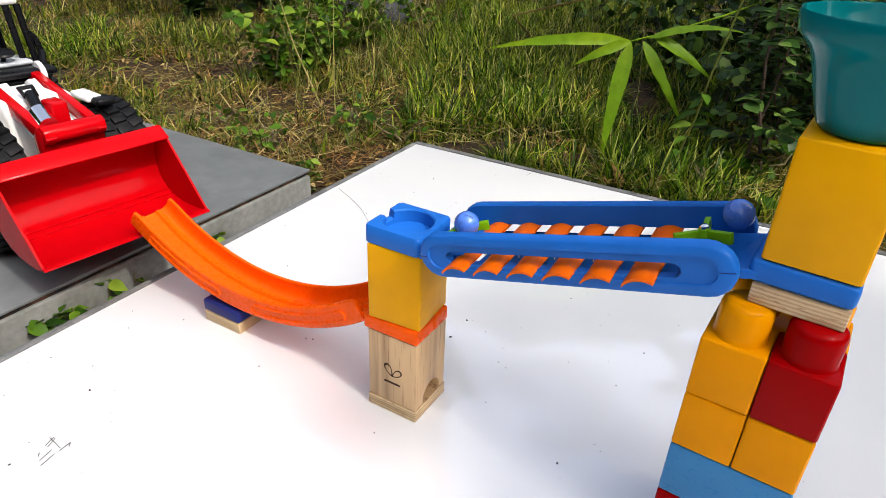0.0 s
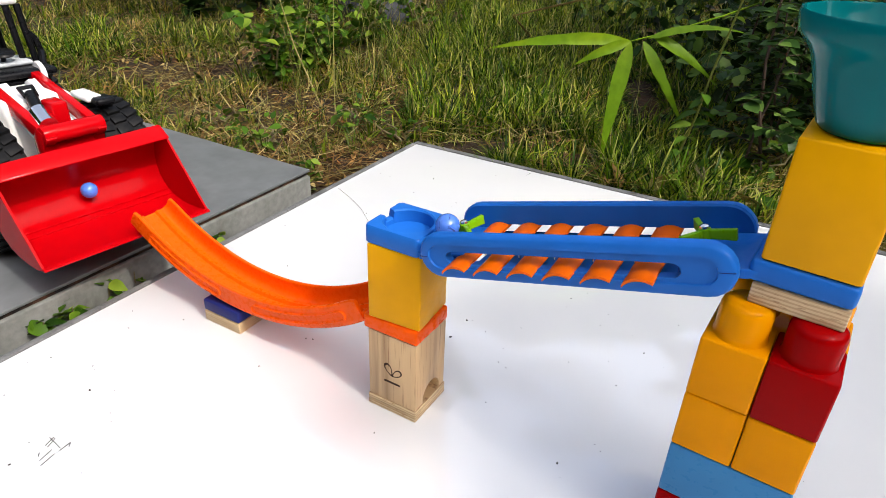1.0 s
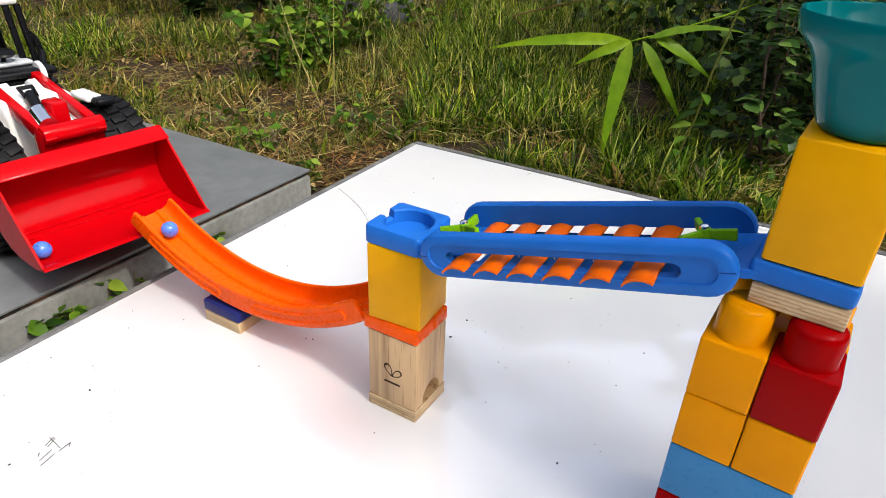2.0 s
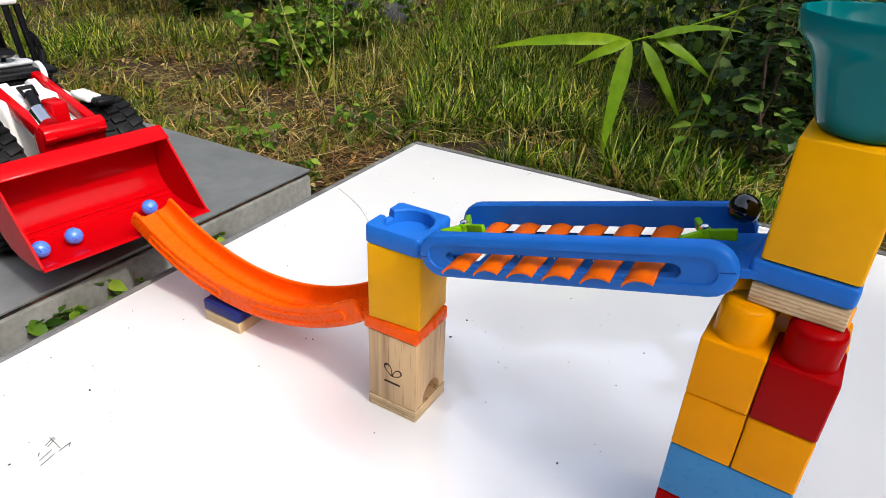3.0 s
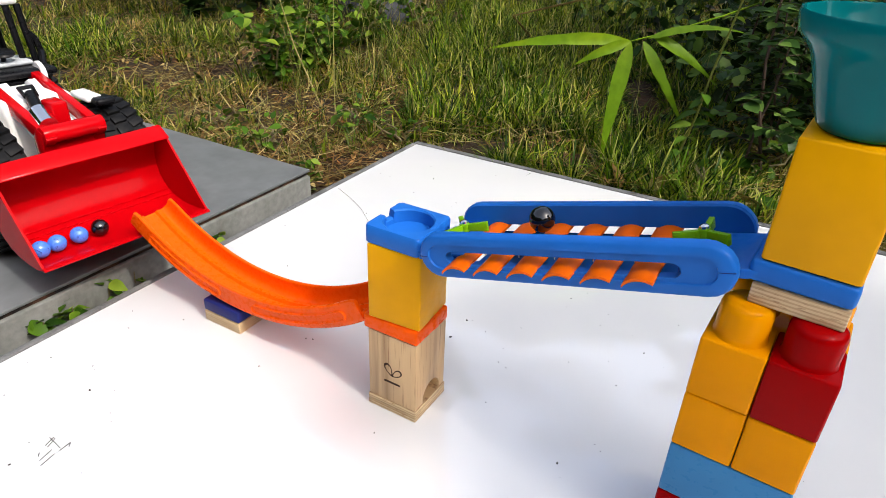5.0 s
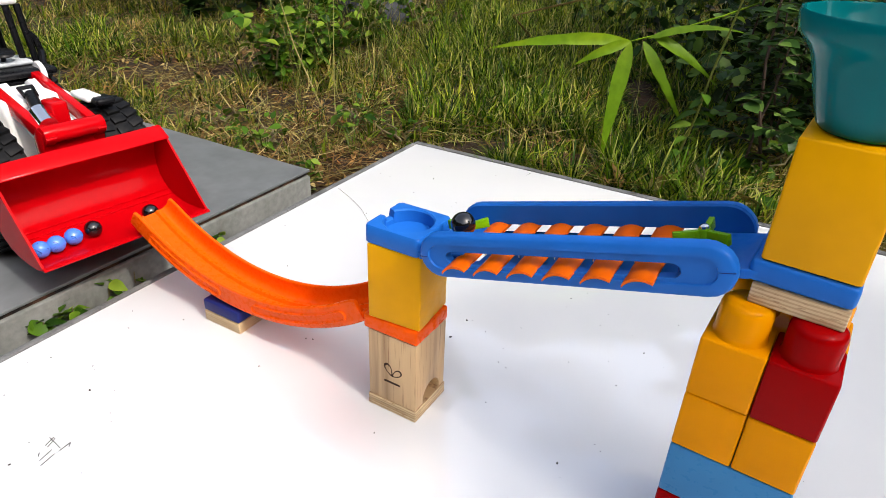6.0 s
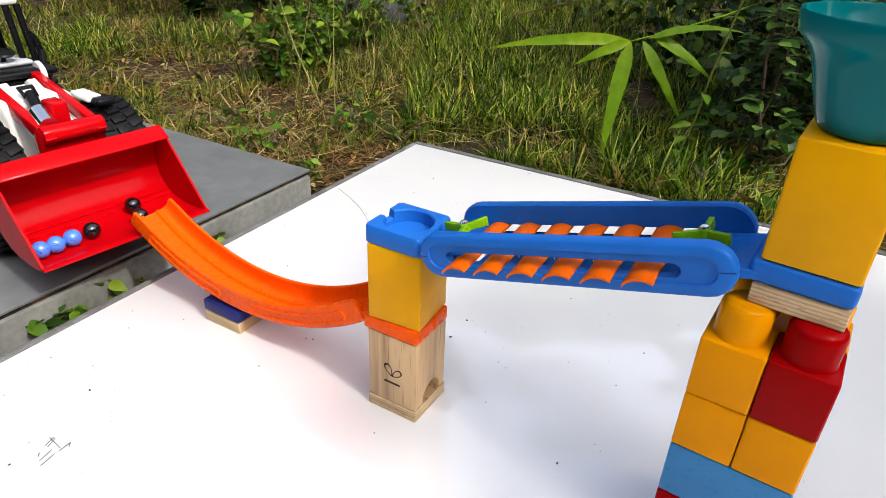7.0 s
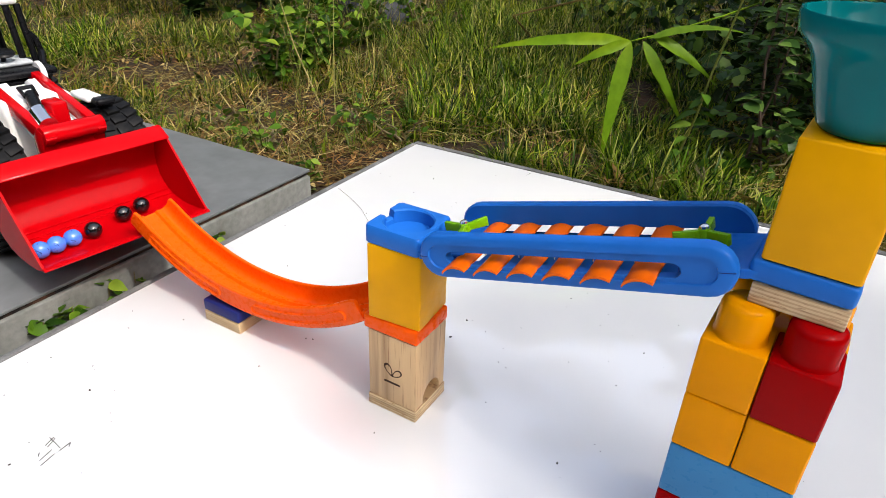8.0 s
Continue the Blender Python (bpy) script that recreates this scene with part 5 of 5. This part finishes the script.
for k, (sx, sy, sh, ss, sn) in enumerate(((0.42, 0.43, 0.06, 0.07, 20), (0.50, 0.40, 0.05, 0.07, 16), (0.47, 0.47, 0.05, 0.06, 18), (0.53, 0.50, 0.07, 0.06, 20))):
    build_shrub(sx, sy, sh, ss, sn, BROAD, 80 + k, "low creeping weed with rounded green leaves")
for k, (sx, sy, sh, ss, sn) in enumerate(((-0.68, 1.78, 0.20, 0.20, 110), (-0.52, 1.95, 0.24, 0.20, 110), (-0.95, 1.92, 0.22, 0.2, 90), (-1.25, 2.05, 0.34, 0.26, 120), (-0.92, 2.15, 0.36, 0.26, 120), (-0.62, 2.25, 0.38, 0.26, 120), (-0.30, 2.20, 0.40, 0.26, 120), (0.05, 2.30, 0.40, 0.26, 110), (0.42, 2.25, 0.40, 0.26, 110))):
    build_shrub(sx, sy, sh, ss, sn, BIG_DARK, 90 + k, "dark leafy bush at the edge of the clearing", TWIG)
build_bamboo()
DEAD = leaf_mesh("dead_leaf", 0.045, 0.022, DRY, 0.8, -0.2, 0.7)
for x, y, z, a in ((0.300, 0.445, -0.012, 100), (0.335, 0.425, -0.014, 40), (0.47, 0.36, -0.01, 160)):
    dead = new("dead_leaf", DEAD)
    dead.matrix_world = pose(x, y, z, 30, -25, a)
    tagged(dead, "curled brown dead leaf at the board's edge", "leaf", "dead leaves")
build_sapling()
build_twig([(0.545, 0.50, -0.037), (0.509, 0.50, 0.088), (0.497, 0.50, 0.16), (0.495, 0.50, 0.242), (0.50, 0.50, 0.30)], 0.0027, TWIG, "reddish brown upright twig among dark leaves", ROUND[0], 12, 6)
build_twig([(0.3369, 1.4, -0.03), (0.33, 1.4, 0.012), (0.2734, 1.4, 0.0697), (0.3506, 1.4, 0.0891), (0.4539, 1.4, 0.1148), (0.52, 1.4, 0.13)], 0.0042, DRY, "bent dry brown stalk in the grass")
build_twig([(-0.17, 0.85, -0.036), (-0.1816, 0.85, -0.002), (-0.2176, 0.85, 0.093), (-0.2367, 0.85, 0.172), (-0.245, 0.85, 0.22)], 0.0016, DRY, "thin leaning straw-coloured weed stalk", SMALL[1], 5, 15)
build_twig([(-0.160, 0.90, -0.030), (-0.125, 0.90, -0.010), (-0.086, 0.90, 0.0), (-0.05, 0.91, 0.004)], 0.0014, DRY, "thin straw stalk lying over the grass")
build_stone()
build_far_greenery()
build_palm((1.95, 5.35), (1.95, 5.0, 3.70), 1.40, 8, 9)
build_palm((0.95, 5.3), (0.92, 5.0, 2.85), 0.85, 9, 8)
build_gap_weeds()
build_specks()


# ---- marbles and everything that moves ----
MARBLE_R = 0.008


def build_marble(mat, label):
    bm = bmesh.new()
    bmesh.ops.create_uvsphere(bm, u_segments=32, v_segments=20, radius=MARBLE_R)
    ob = part("marble", bm, mat)
    return tagged(ob, label, "marble", "glass marbles")


marbles = [build_marble(BLUE_GLASS, "swirled pale blue glass marble") for _ in range(3)] + [build_marble(BLACK_GLASS, "shiny black glass marble") for _ in range(3)]


def motions():
    walk(marbles[0], [(0.00, pose(0.0366, -0.0295, 0.1701, 0, 0, 25)), (0.10, pose(0.0177, -0.0225, 0.1646, 80, 0, 25)), (0.20, pose(0.0029, -0.0111, 0.1594, 160, 0, 25)),
        (0.28, pose(0.0020, -0.0010, 0.1580, 233, 0, 25)), (0.35, pose(0.0020, -0.0010, 0.1200, 313, 0, 25)), (0.43, pose(0.0020, -0.0010, 0.0955, 393, 0, 25)),
        (0.50, pose(-0.0517, 0.0386, 0.0672, 473, 0, 25)), (0.60, pose(-0.1225, 0.0882, 0.0396, 553, 0, 25)), (0.70, pose(-0.1977, 0.1409, 0.0482, 633, 0, 25)),
        (0.78, pose(-0.2517, 0.1787, 0.0751, 713, 0, 25)), (0.85, pose(-0.2874, 0.2020, 0.0632, 793, 0, 25)), (0.90, pose(-0.2931, 0.1843, 0.0624, 873, 0, 25)),
        (1.00, pose(-0.3166, 0.2069, 0.0821, 953, 0, 25)), (1.10, pose(-0.2954, 0.1650, 0.0618, 1033, 0, 25)), (1.20, pose(-0.2941, 0.1522, 0.0625, 1113, 0, 25)),
        (1.30, pose(-0.3069, 0.1474, 0.0620, 1193, 0, 25)), (1.40, pose(-0.3259, 0.1492, 0.0625, 1273, 0, 25)), (1.50, pose(-0.3226, 0.1264, 0.0621, 1353, 0, 25)),
        (1.60, pose(-0.3214, 0.1171, 0.0627, 1420, 0, 25)), (1.80, pose(-0.3238, 0.1208, 0.0623, 1451, 0, 25)), (2.80, pose(-0.3270, 0.1222, 0.0621, 1477, 0, 25)),
        (8.00, pose(-0.3264, 0.1210, 0.0622, 1486, 0, 25))])
    walk(marbles[1], [(0.00, pose(0.1705, -0.0984, 0.2125, 0, 0, 25)), (0.10, pose(0.1567, -0.0889, 0.2076, 80, 0, 25)), (0.20, pose(0.1326, -0.0799, 0.2002, 160, 0, 25)),
        (0.30, pose(0.1176, -0.0704, 0.1952, 240, 0, 25)), (0.40, pose(0.0986, -0.0595, 0.1891, 320, 0, 25)), (0.50, pose(0.0824, -0.0481, 0.1836, 400, 0, 25)),
        (0.60, pose(0.0666, -0.0381, 0.1784, 480, 0, 25)), (0.70, pose(0.0522, -0.0289, 0.1736, 560, 0, 25)), (0.80, pose(0.0426, -0.0332, 0.1721, 636, 0, 25)),
        (0.90, pose(0.0349, -0.0330, 0.1703, 693, 0, 25)), (1.00, pose(0.0247, -0.0268, 0.1669, 773, 0, 25)), (1.10, pose(0.0055, -0.0055, 0.1591, 853, 0, 25)),
        (1.20, pose(0.0020, -0.0010, 0.1580, 895, 0, 25)), (1.45, pose(0.0020, -0.0010, 0.1500, 952, 0, 25)), (1.58, pose(0.0020, -0.0010, 0.1100, 1032, 0, 25)),
        (1.70, pose(-0.0351, 0.0270, 0.0900, 1112, 0, 25)), (1.80, pose(-0.0798, 0.0583, 0.0516, 1192, 0, 25)), (1.90, pose(-0.1573, 0.1126, 0.0381, 1272, 0, 25)),
        (2.00, pose(-0.2272, 0.1615, 0.0630, 1352, 0, 25)), (2.10, pose(-0.2864, 0.2132, 0.0648, 1432, 0, 25)), (2.20, pose(-0.3080, 0.2115, 0.0753, 1512, 0, 25)),
        (2.30, pose(-0.3059, 0.1739, 0.0626, 1592, 0, 25)), (2.45, pose(-0.3094, 0.1518, 0.0620, 1672, 0, 25)), (2.80, pose(-0.3065, 0.1498, 0.0619, 1697, 0, 25)),
        (2.90, pose(-0.3119, 0.1505, 0.0620, 1736, 0, 25)), (3.10, pose(-0.3079, 0.1463, 0.0620, 1778, 0, 25)), (3.30, pose(-0.3115, 0.1474, 0.0619, 1805, 0, 25)),
        (3.50, pose(-0.3068, 0.1449, 0.0621, 1843, 0, 25)), (3.80, pose(-0.3065, 0.1498, 0.0619, 1878, 0, 25)), (3.90, pose(-0.3058, 0.1473, 0.0620, 1897, 0, 25)),
        (4.00, pose(-0.3120, 0.1474, 0.0619, 1942, 0, 25)), (4.10, pose(-0.3160, 0.1449, 0.0620, 1975, 0, 25)), (4.20, pose(-0.3156, 0.1386, 0.0619, 2021, 0, 25)),
        (4.30, pose(-0.3195, 0.1342, 0.0619, 2063, 0, 25)), (4.50, pose(-0.3191, 0.1354, 0.0618, 2072, 0, 25)), (5.80, pose(-0.3184, 0.1329, 0.0620, 2090, 0, 25)),
        (8.00, pose(-0.3178, 0.1317, 0.0621, 2100, 0, 25))])
    walk(marbles[2], [(0.00, pose(0.2127, -0.1350, 0.2804, 0, 0, 25)), (0.75, pose(0.2127, -0.1350, 0.2804, 0, 0, 25)), (0.98, pose(0.1937, -0.1330, 0.2190, 80, 0, 25)),
        (1.10, pose(0.1562, -0.0885, 0.2177, 160, 0, 25)), (1.20, pose(0.1191, -0.0672, 0.1951, 240, 0, 25)), (1.30, pose(0.0770, -0.0502, 0.1827, 320, 0, 25)),
        (1.40, pose(0.0429, -0.0230, 0.1705, 400, 0, 25)), (1.50, pose(0.0368, -0.0274, 0.1698, 454, 0, 25)), (1.60, pose(0.0203, -0.0195, 0.1648, 534, 0, 25)),
        (1.70, pose(0.0078, -0.0008, 0.1589, 614, 0, 25)), (1.80, pose(0.0020, -0.0010, 0.1580, 656, 0, 25)), (1.94, pose(0.0020, -0.0010, 0.1200, 736, 0, 25)),
        (2.08, pose(0.0020, -0.0010, 0.0955, 816, 0, 25)), (2.20, pose(-0.0351, 0.0270, 0.0900, 896, 0, 25)), (2.30, pose(-0.0798, 0.0583, 0.0516, 976, 0, 25)),
        (2.40, pose(-0.1573, 0.1126, 0.0381, 1056, 0, 25)), (2.50, pose(-0.2272, 0.1615, 0.0630, 1136, 0, 25)), (2.58, pose(-0.2807, 0.2140, 0.0638, 1216, 0, 25)),
        (2.66, pose(-0.2703, 0.2276, 0.0641, 1296, 0, 25)), (2.75, pose(-0.2588, 0.2182, 0.0622, 1376, 0, 25)), (2.80, pose(-0.2550, 0.2136, 0.0619, 1419, 0, 25)),
        (2.90, pose(-0.2584, 0.2120, 0.0620, 1446, 0, 25)), (3.00, pose(-0.2633, 0.2114, 0.0621, 1481, 0, 25)), (3.10, pose(-0.2643, 0.2064, 0.0620, 1518, 0, 25)),
        (3.30, pose(-0.2723, 0.1947, 0.0619, 1598, 0, 25)), (3.50, pose(-0.2808, 0.1856, 0.0620, 1678, 0, 25)), (3.60, pose(-0.2857, 0.1816, 0.0620, 1723, 0, 25)),
        (3.70, pose(-0.2912, 0.1754, 0.0620, 1782, 0, 25)), (3.80, pose(-0.2933, 0.1650, 0.0619, 1859, 0, 25)), (3.90, pose(-0.2975, 0.1637, 0.0619, 1890, 0, 25)),
        (4.00, pose(-0.2991, 0.1614, 0.0619, 1910, 0, 25)), (4.40, pose(-0.3006, 0.1612, 0.0619, 1921, 0, 25)), (4.50, pose(-0.2959, 0.1588, 0.0620, 1959, 0, 25)),
        (4.70, pose(-0.2969, 0.1551, 0.0622, 1986, 0, 25)), (5.00, pose(-0.3065, 0.1510, 0.0618, 2061, 0, 25)), (5.80, pose(-0.3095, 0.1508, 0.0619, 2082, 0, 25)),
        (6.10, pose(-0.3101, 0.1465, 0.0618, 2113, 0, 25)), (8.00, pose(-0.3095, 0.1452, 0.0619, 2123, 0, 25))])
    walk(marbles[3], [(0.00, pose(0.2022, -0.1290, 0.2804, 0, 0, 25)), (2.65, pose(0.2022, -0.1290, 0.2804, 0, 0, 25)), (2.88, pose(0.1937, -0.1330, 0.2190, 80, 0, 25)),
        (3.00, pose(0.1718, -0.0993, 0.2159, 160, 0, 25)), (3.10, pose(0.1465, -0.0819, 0.2085, 240, 0, 25)), (3.20, pose(0.1049, -0.0533, 0.1906, 320, 0, 25)),
        (3.30, pose(0.0679, -0.0279, 0.1800, 400, 0, 25)), (3.40, pose(0.0569, -0.0224, 0.1737, 480, 0, 25)), (3.50, pose(0.0465, -0.0156, 0.1702, 560, 0, 25)),
        (3.60, pose(0.0260, -0.0023, 0.1634, 640, 0, 25)), (3.70, pose(0.0006, -0.0073, 0.1583, 720, 0, 25)), (3.80, pose(0.0020, -0.0010, 0.1580, 766, 0, 25)),
        (3.86, pose(0.0020, -0.0010, 0.1200, 846, 0, 25)), (3.92, pose(0.0020, -0.0010, 0.0955, 926, 0, 25)), (4.00, pose(-0.0350, 0.0270, 0.0911, 1006, 0, 25)),
        (4.10, pose(-0.0788, 0.0576, 0.0521, 1086, 0, 25)), (4.20, pose(-0.1560, 0.1117, 0.0387, 1166, 0, 25)), (4.30, pose(-0.2271, 0.1614, 0.0629, 1246, 0, 25)),
        (4.40, pose(-0.2864, 0.2132, 0.0648, 1326, 0, 25)), (4.50, pose(-0.3116, 0.1971, 0.0689, 1406, 0, 25)), (4.60, pose(-0.3140, 0.1832, 0.0652, 1486, 0, 25)),
        (4.70, pose(-0.3077, 0.1660, 0.0624, 1566, 0, 25)), (4.90, pose(-0.2928, 0.1674, 0.0618, 1646, 0, 25)), (5.20, pose(-0.2980, 0.1636, 0.0619, 1693, 0, 25)),
        (5.80, pose(-0.2990, 0.1635, 0.0619, 1700, 0, 25)), (6.60, pose(-0.2991, 0.1614, 0.0619, 1715, 0, 25)), (6.70, pose(-0.3026, 0.1599, 0.0620, 1743, 0, 25)),
        (6.80, pose(-0.2997, 0.1602, 0.0618, 1764, 0, 25)), (8.00, pose(-0.2981, 0.1615, 0.0618, 1778, 0, 25))])
    walk(marbles[4], [(0.00, pose(0.2023, -0.1411, 0.2804, 0, 0, 25)), (4.00, pose(0.2023, -0.1411, 0.2804, 0, 0, 25)), (4.23, pose(0.1937, -0.1330, 0.2190, 80, 0, 25)),
        (4.30, pose(0.1749, -0.1014, 0.2153, 160, 0, 25)), (4.40, pose(0.1647, -0.1003, 0.2108, 240, 0, 25)), (4.50, pose(0.1550, -0.0902, 0.2070, 320, 0, 25)),
        (4.60, pose(0.1349, -0.0844, 0.2014, 400, 0, 25)), (4.70, pose(0.1191, -0.0745, 0.1962, 480, 0, 25)), (4.90, pose(0.0919, -0.0552, 0.1869, 560, 0, 25)),
        (5.05, pose(0.0665, -0.0391, 0.1785, 640, 0, 25)), (5.15, pose(0.0488, -0.0279, 0.1726, 720, 0, 25)), (5.25, pose(0.0277, -0.0240, 0.1672, 800, 0, 25)),
        (5.33, pose(0.0044, -0.0096, 0.1595, 880, 0, 25)), (5.42, pose(0.0020, -0.0010, 0.1580, 945, 0, 25)), (5.50, pose(0.0020, -0.0010, 0.1200, 1025, 0, 25)),
        (5.58, pose(0.0020, -0.0010, 0.0955, 1105, 0, 25)), (5.68, pose(-0.0350, 0.0270, 0.0911, 1185, 0, 25)), (5.80, pose(-0.1044, 0.0755, 0.0428, 1265, 0, 25)),
        (5.90, pose(-0.1813, 0.1294, 0.0428, 1345, 0, 25)), (5.97, pose(-0.2338, 0.1662, 0.0673, 1425, 0, 25)), (6.02, pose(-0.2709, 0.2093, 0.0624, 1505, 0, 25)),
        (6.10, pose(-0.2804, 0.1845, 0.0619, 1585, 0, 25)), (6.20, pose(-0.3077, 0.2126, 0.0760, 1665, 0, 25)), (6.30, pose(-0.2835, 0.1772, 0.0618, 1745, 0, 25)),
        (6.40, pose(-0.2767, 0.1751, 0.0624, 1796, 0, 25)), (6.50, pose(-0.2744, 0.1668, 0.0630, 1858, 0, 25)), (6.60, pose(-0.2822, 0.1637, 0.0627, 1917, 0, 25)),
        (6.70, pose(-0.2963, 0.1896, 0.0629, 1997, 0, 25)), (6.80, pose(-0.2881, 0.1907, 0.0624, 2057, 0, 25)), (6.90, pose(-0.2710, 0.1840, 0.0623, 2137, 0, 25)),
        (7.00, pose(-0.2651, 0.1904, 0.0623, 2198, 0, 25)), (7.10, pose(-0.2741, 0.2029, 0.0623, 2278, 0, 25)), (7.20, pose(-0.2799, 0.2132, 0.0636, 2358, 0, 25)),
        (7.30, pose(-0.2627, 0.2001, 0.0619, 2438, 0, 25)), (7.40, pose(-0.2551, 0.1992, 0.0625, 2493, 0, 25)), (7.50, pose(-0.2580, 0.1996, 0.0622, 2514, 0, 25)),
        (7.60, pose(-0.2727, 0.2196, 0.0632, 2594, 0, 25)), (7.70, pose(-0.2636, 0.2077, 0.0620, 2674, 0, 25)), (7.80, pose(-0.2533, 0.2005, 0.0625, 2754, 0, 25)),
        (7.90, pose(-0.2562, 0.1994, 0.0624, 2777, 0, 25)), (8.00, pose(-0.2730, 0.2153, 0.0627, 2857, 0, 25))])
    walk(marbles[5], [(0.00, pose(0.2127, -0.1349, 0.2804, 0, 0, 25)), (4.85, pose(0.2127, -0.1349, 0.2804, 0, 0, 25)), (5.08, pose(0.1937, -0.1330, 0.2190, 80, 0, 25)),
        (5.20, pose(0.1720, -0.0994, 0.2153, 160, 0, 25)), (5.30, pose(0.1493, -0.0856, 0.2049, 240, 0, 25)), (5.40, pose(0.1191, -0.0724, 0.1959, 320, 0, 25)),
        (5.50, pose(0.0919, -0.0552, 0.1869, 400, 0, 25)), (5.60, pose(0.0665, -0.0391, 0.1785, 480, 0, 25)), (5.70, pose(0.0469, -0.0291, 0.1724, 560, 0, 25)),
        (5.80, pose(0.0387, -0.0297, 0.1706, 620, 0, 25)), (5.90, pose(0.0358, -0.0302, 0.1700, 642, 0, 25)), (6.00, pose(0.0345, -0.0294, 0.1696, 653, 0, 25)),
        (6.10, pose(0.0278, -0.0276, 0.1678, 704, 0, 25)), (6.20, pose(0.0126, -0.0075, 0.1611, 784, 0, 25)), (6.30, pose(-0.0005, -0.0136, 0.1590, 864, 0, 25)),
        (6.36, pose(0.0020, -0.0010, 0.1580, 944, 0, 25)), (6.43, pose(0.0020, -0.0010, 0.1200, 1024, 0, 25)), (6.50, pose(0.0020, -0.0010, 0.0955, 1104, 0, 25)),
        (6.60, pose(-0.0342, 0.0264, 0.0894, 1184, 0, 25)), (6.70, pose(-0.0814, 0.0594, 0.0520, 1264, 0, 25)), (6.80, pose(-0.1592, 0.1139, 0.0386, 1344, 0, 25)),
        (6.90, pose(-0.2277, 0.1618, 0.0633, 1424, 0, 25)), (7.00, pose(-0.2804, 0.2131, 0.0636, 1504, 0, 25)), (7.10, pose(-0.3053, 0.2041, 0.0688, 1584, 0, 25)),
        (7.20, pose(-0.3117, 0.2072, 0.0753, 1653, 0, 25)), (7.30, pose(-0.2823, 0.1730, 0.0621, 1733, 0, 25)), (7.40, pose(-0.2744, 0.1721, 0.0627, 1790, 0, 25)),
        (7.50, pose(-0.2750, 0.1776, 0.0624, 1830, 0, 25)), (7.60, pose(-0.2889, 0.1986, 0.0629, 1910, 0, 25)), (7.70, pose(-0.2838, 0.1935, 0.0624, 1962, 0, 25)),
        (7.80, pose(-0.2715, 0.1855, 0.0622, 2042, 0, 25)), (7.90, pose(-0.2675, 0.1850, 0.0624, 2071, 0, 25)), (8.00, pose(-0.2836, 0.1959, 0.0624, 2151, 0, 25))])
    low = [(0.0, 20), (0.1, 50), (0.2, 85), (0.8, 85), (0.9, 130), (1.0, 192), (1.4, 195), (1.5, 230), (1.7, 300), (2.8, 350), (3.4, 350), (3.6, 420), (3.8, 490), (5.1, 490), (5.3, 560), (5.5, 610), (5.8, 610), (6.0, 640), (6.1, 710), (6.3, 772), (8.0, 772)]
    high = [(0.0, -25), (0.1, -10), (0.3, -3), (1.0, -3), (1.15, -5), (3.0, -5), (3.1, 40), (3.2, 75), (4.3, 75), (4.4, 120), (4.5, 168), (4.6, 200), (4.8, 208), (5.1, 208), (5.2, 265), (5.3, 328), (8.0, 328)]
    walk(spinner_low, [(t, pose(SPIN_LOW[0], SPIN_LOW[1], SPIN_V, 0, 0, a)) for t, a in low])
    walk(spinner_high, [(t, pose(SPIN_HIGH[0], SPIN_HIGH[1], SPIN_V, 0, 0, a)) for t, a in high])


motions()
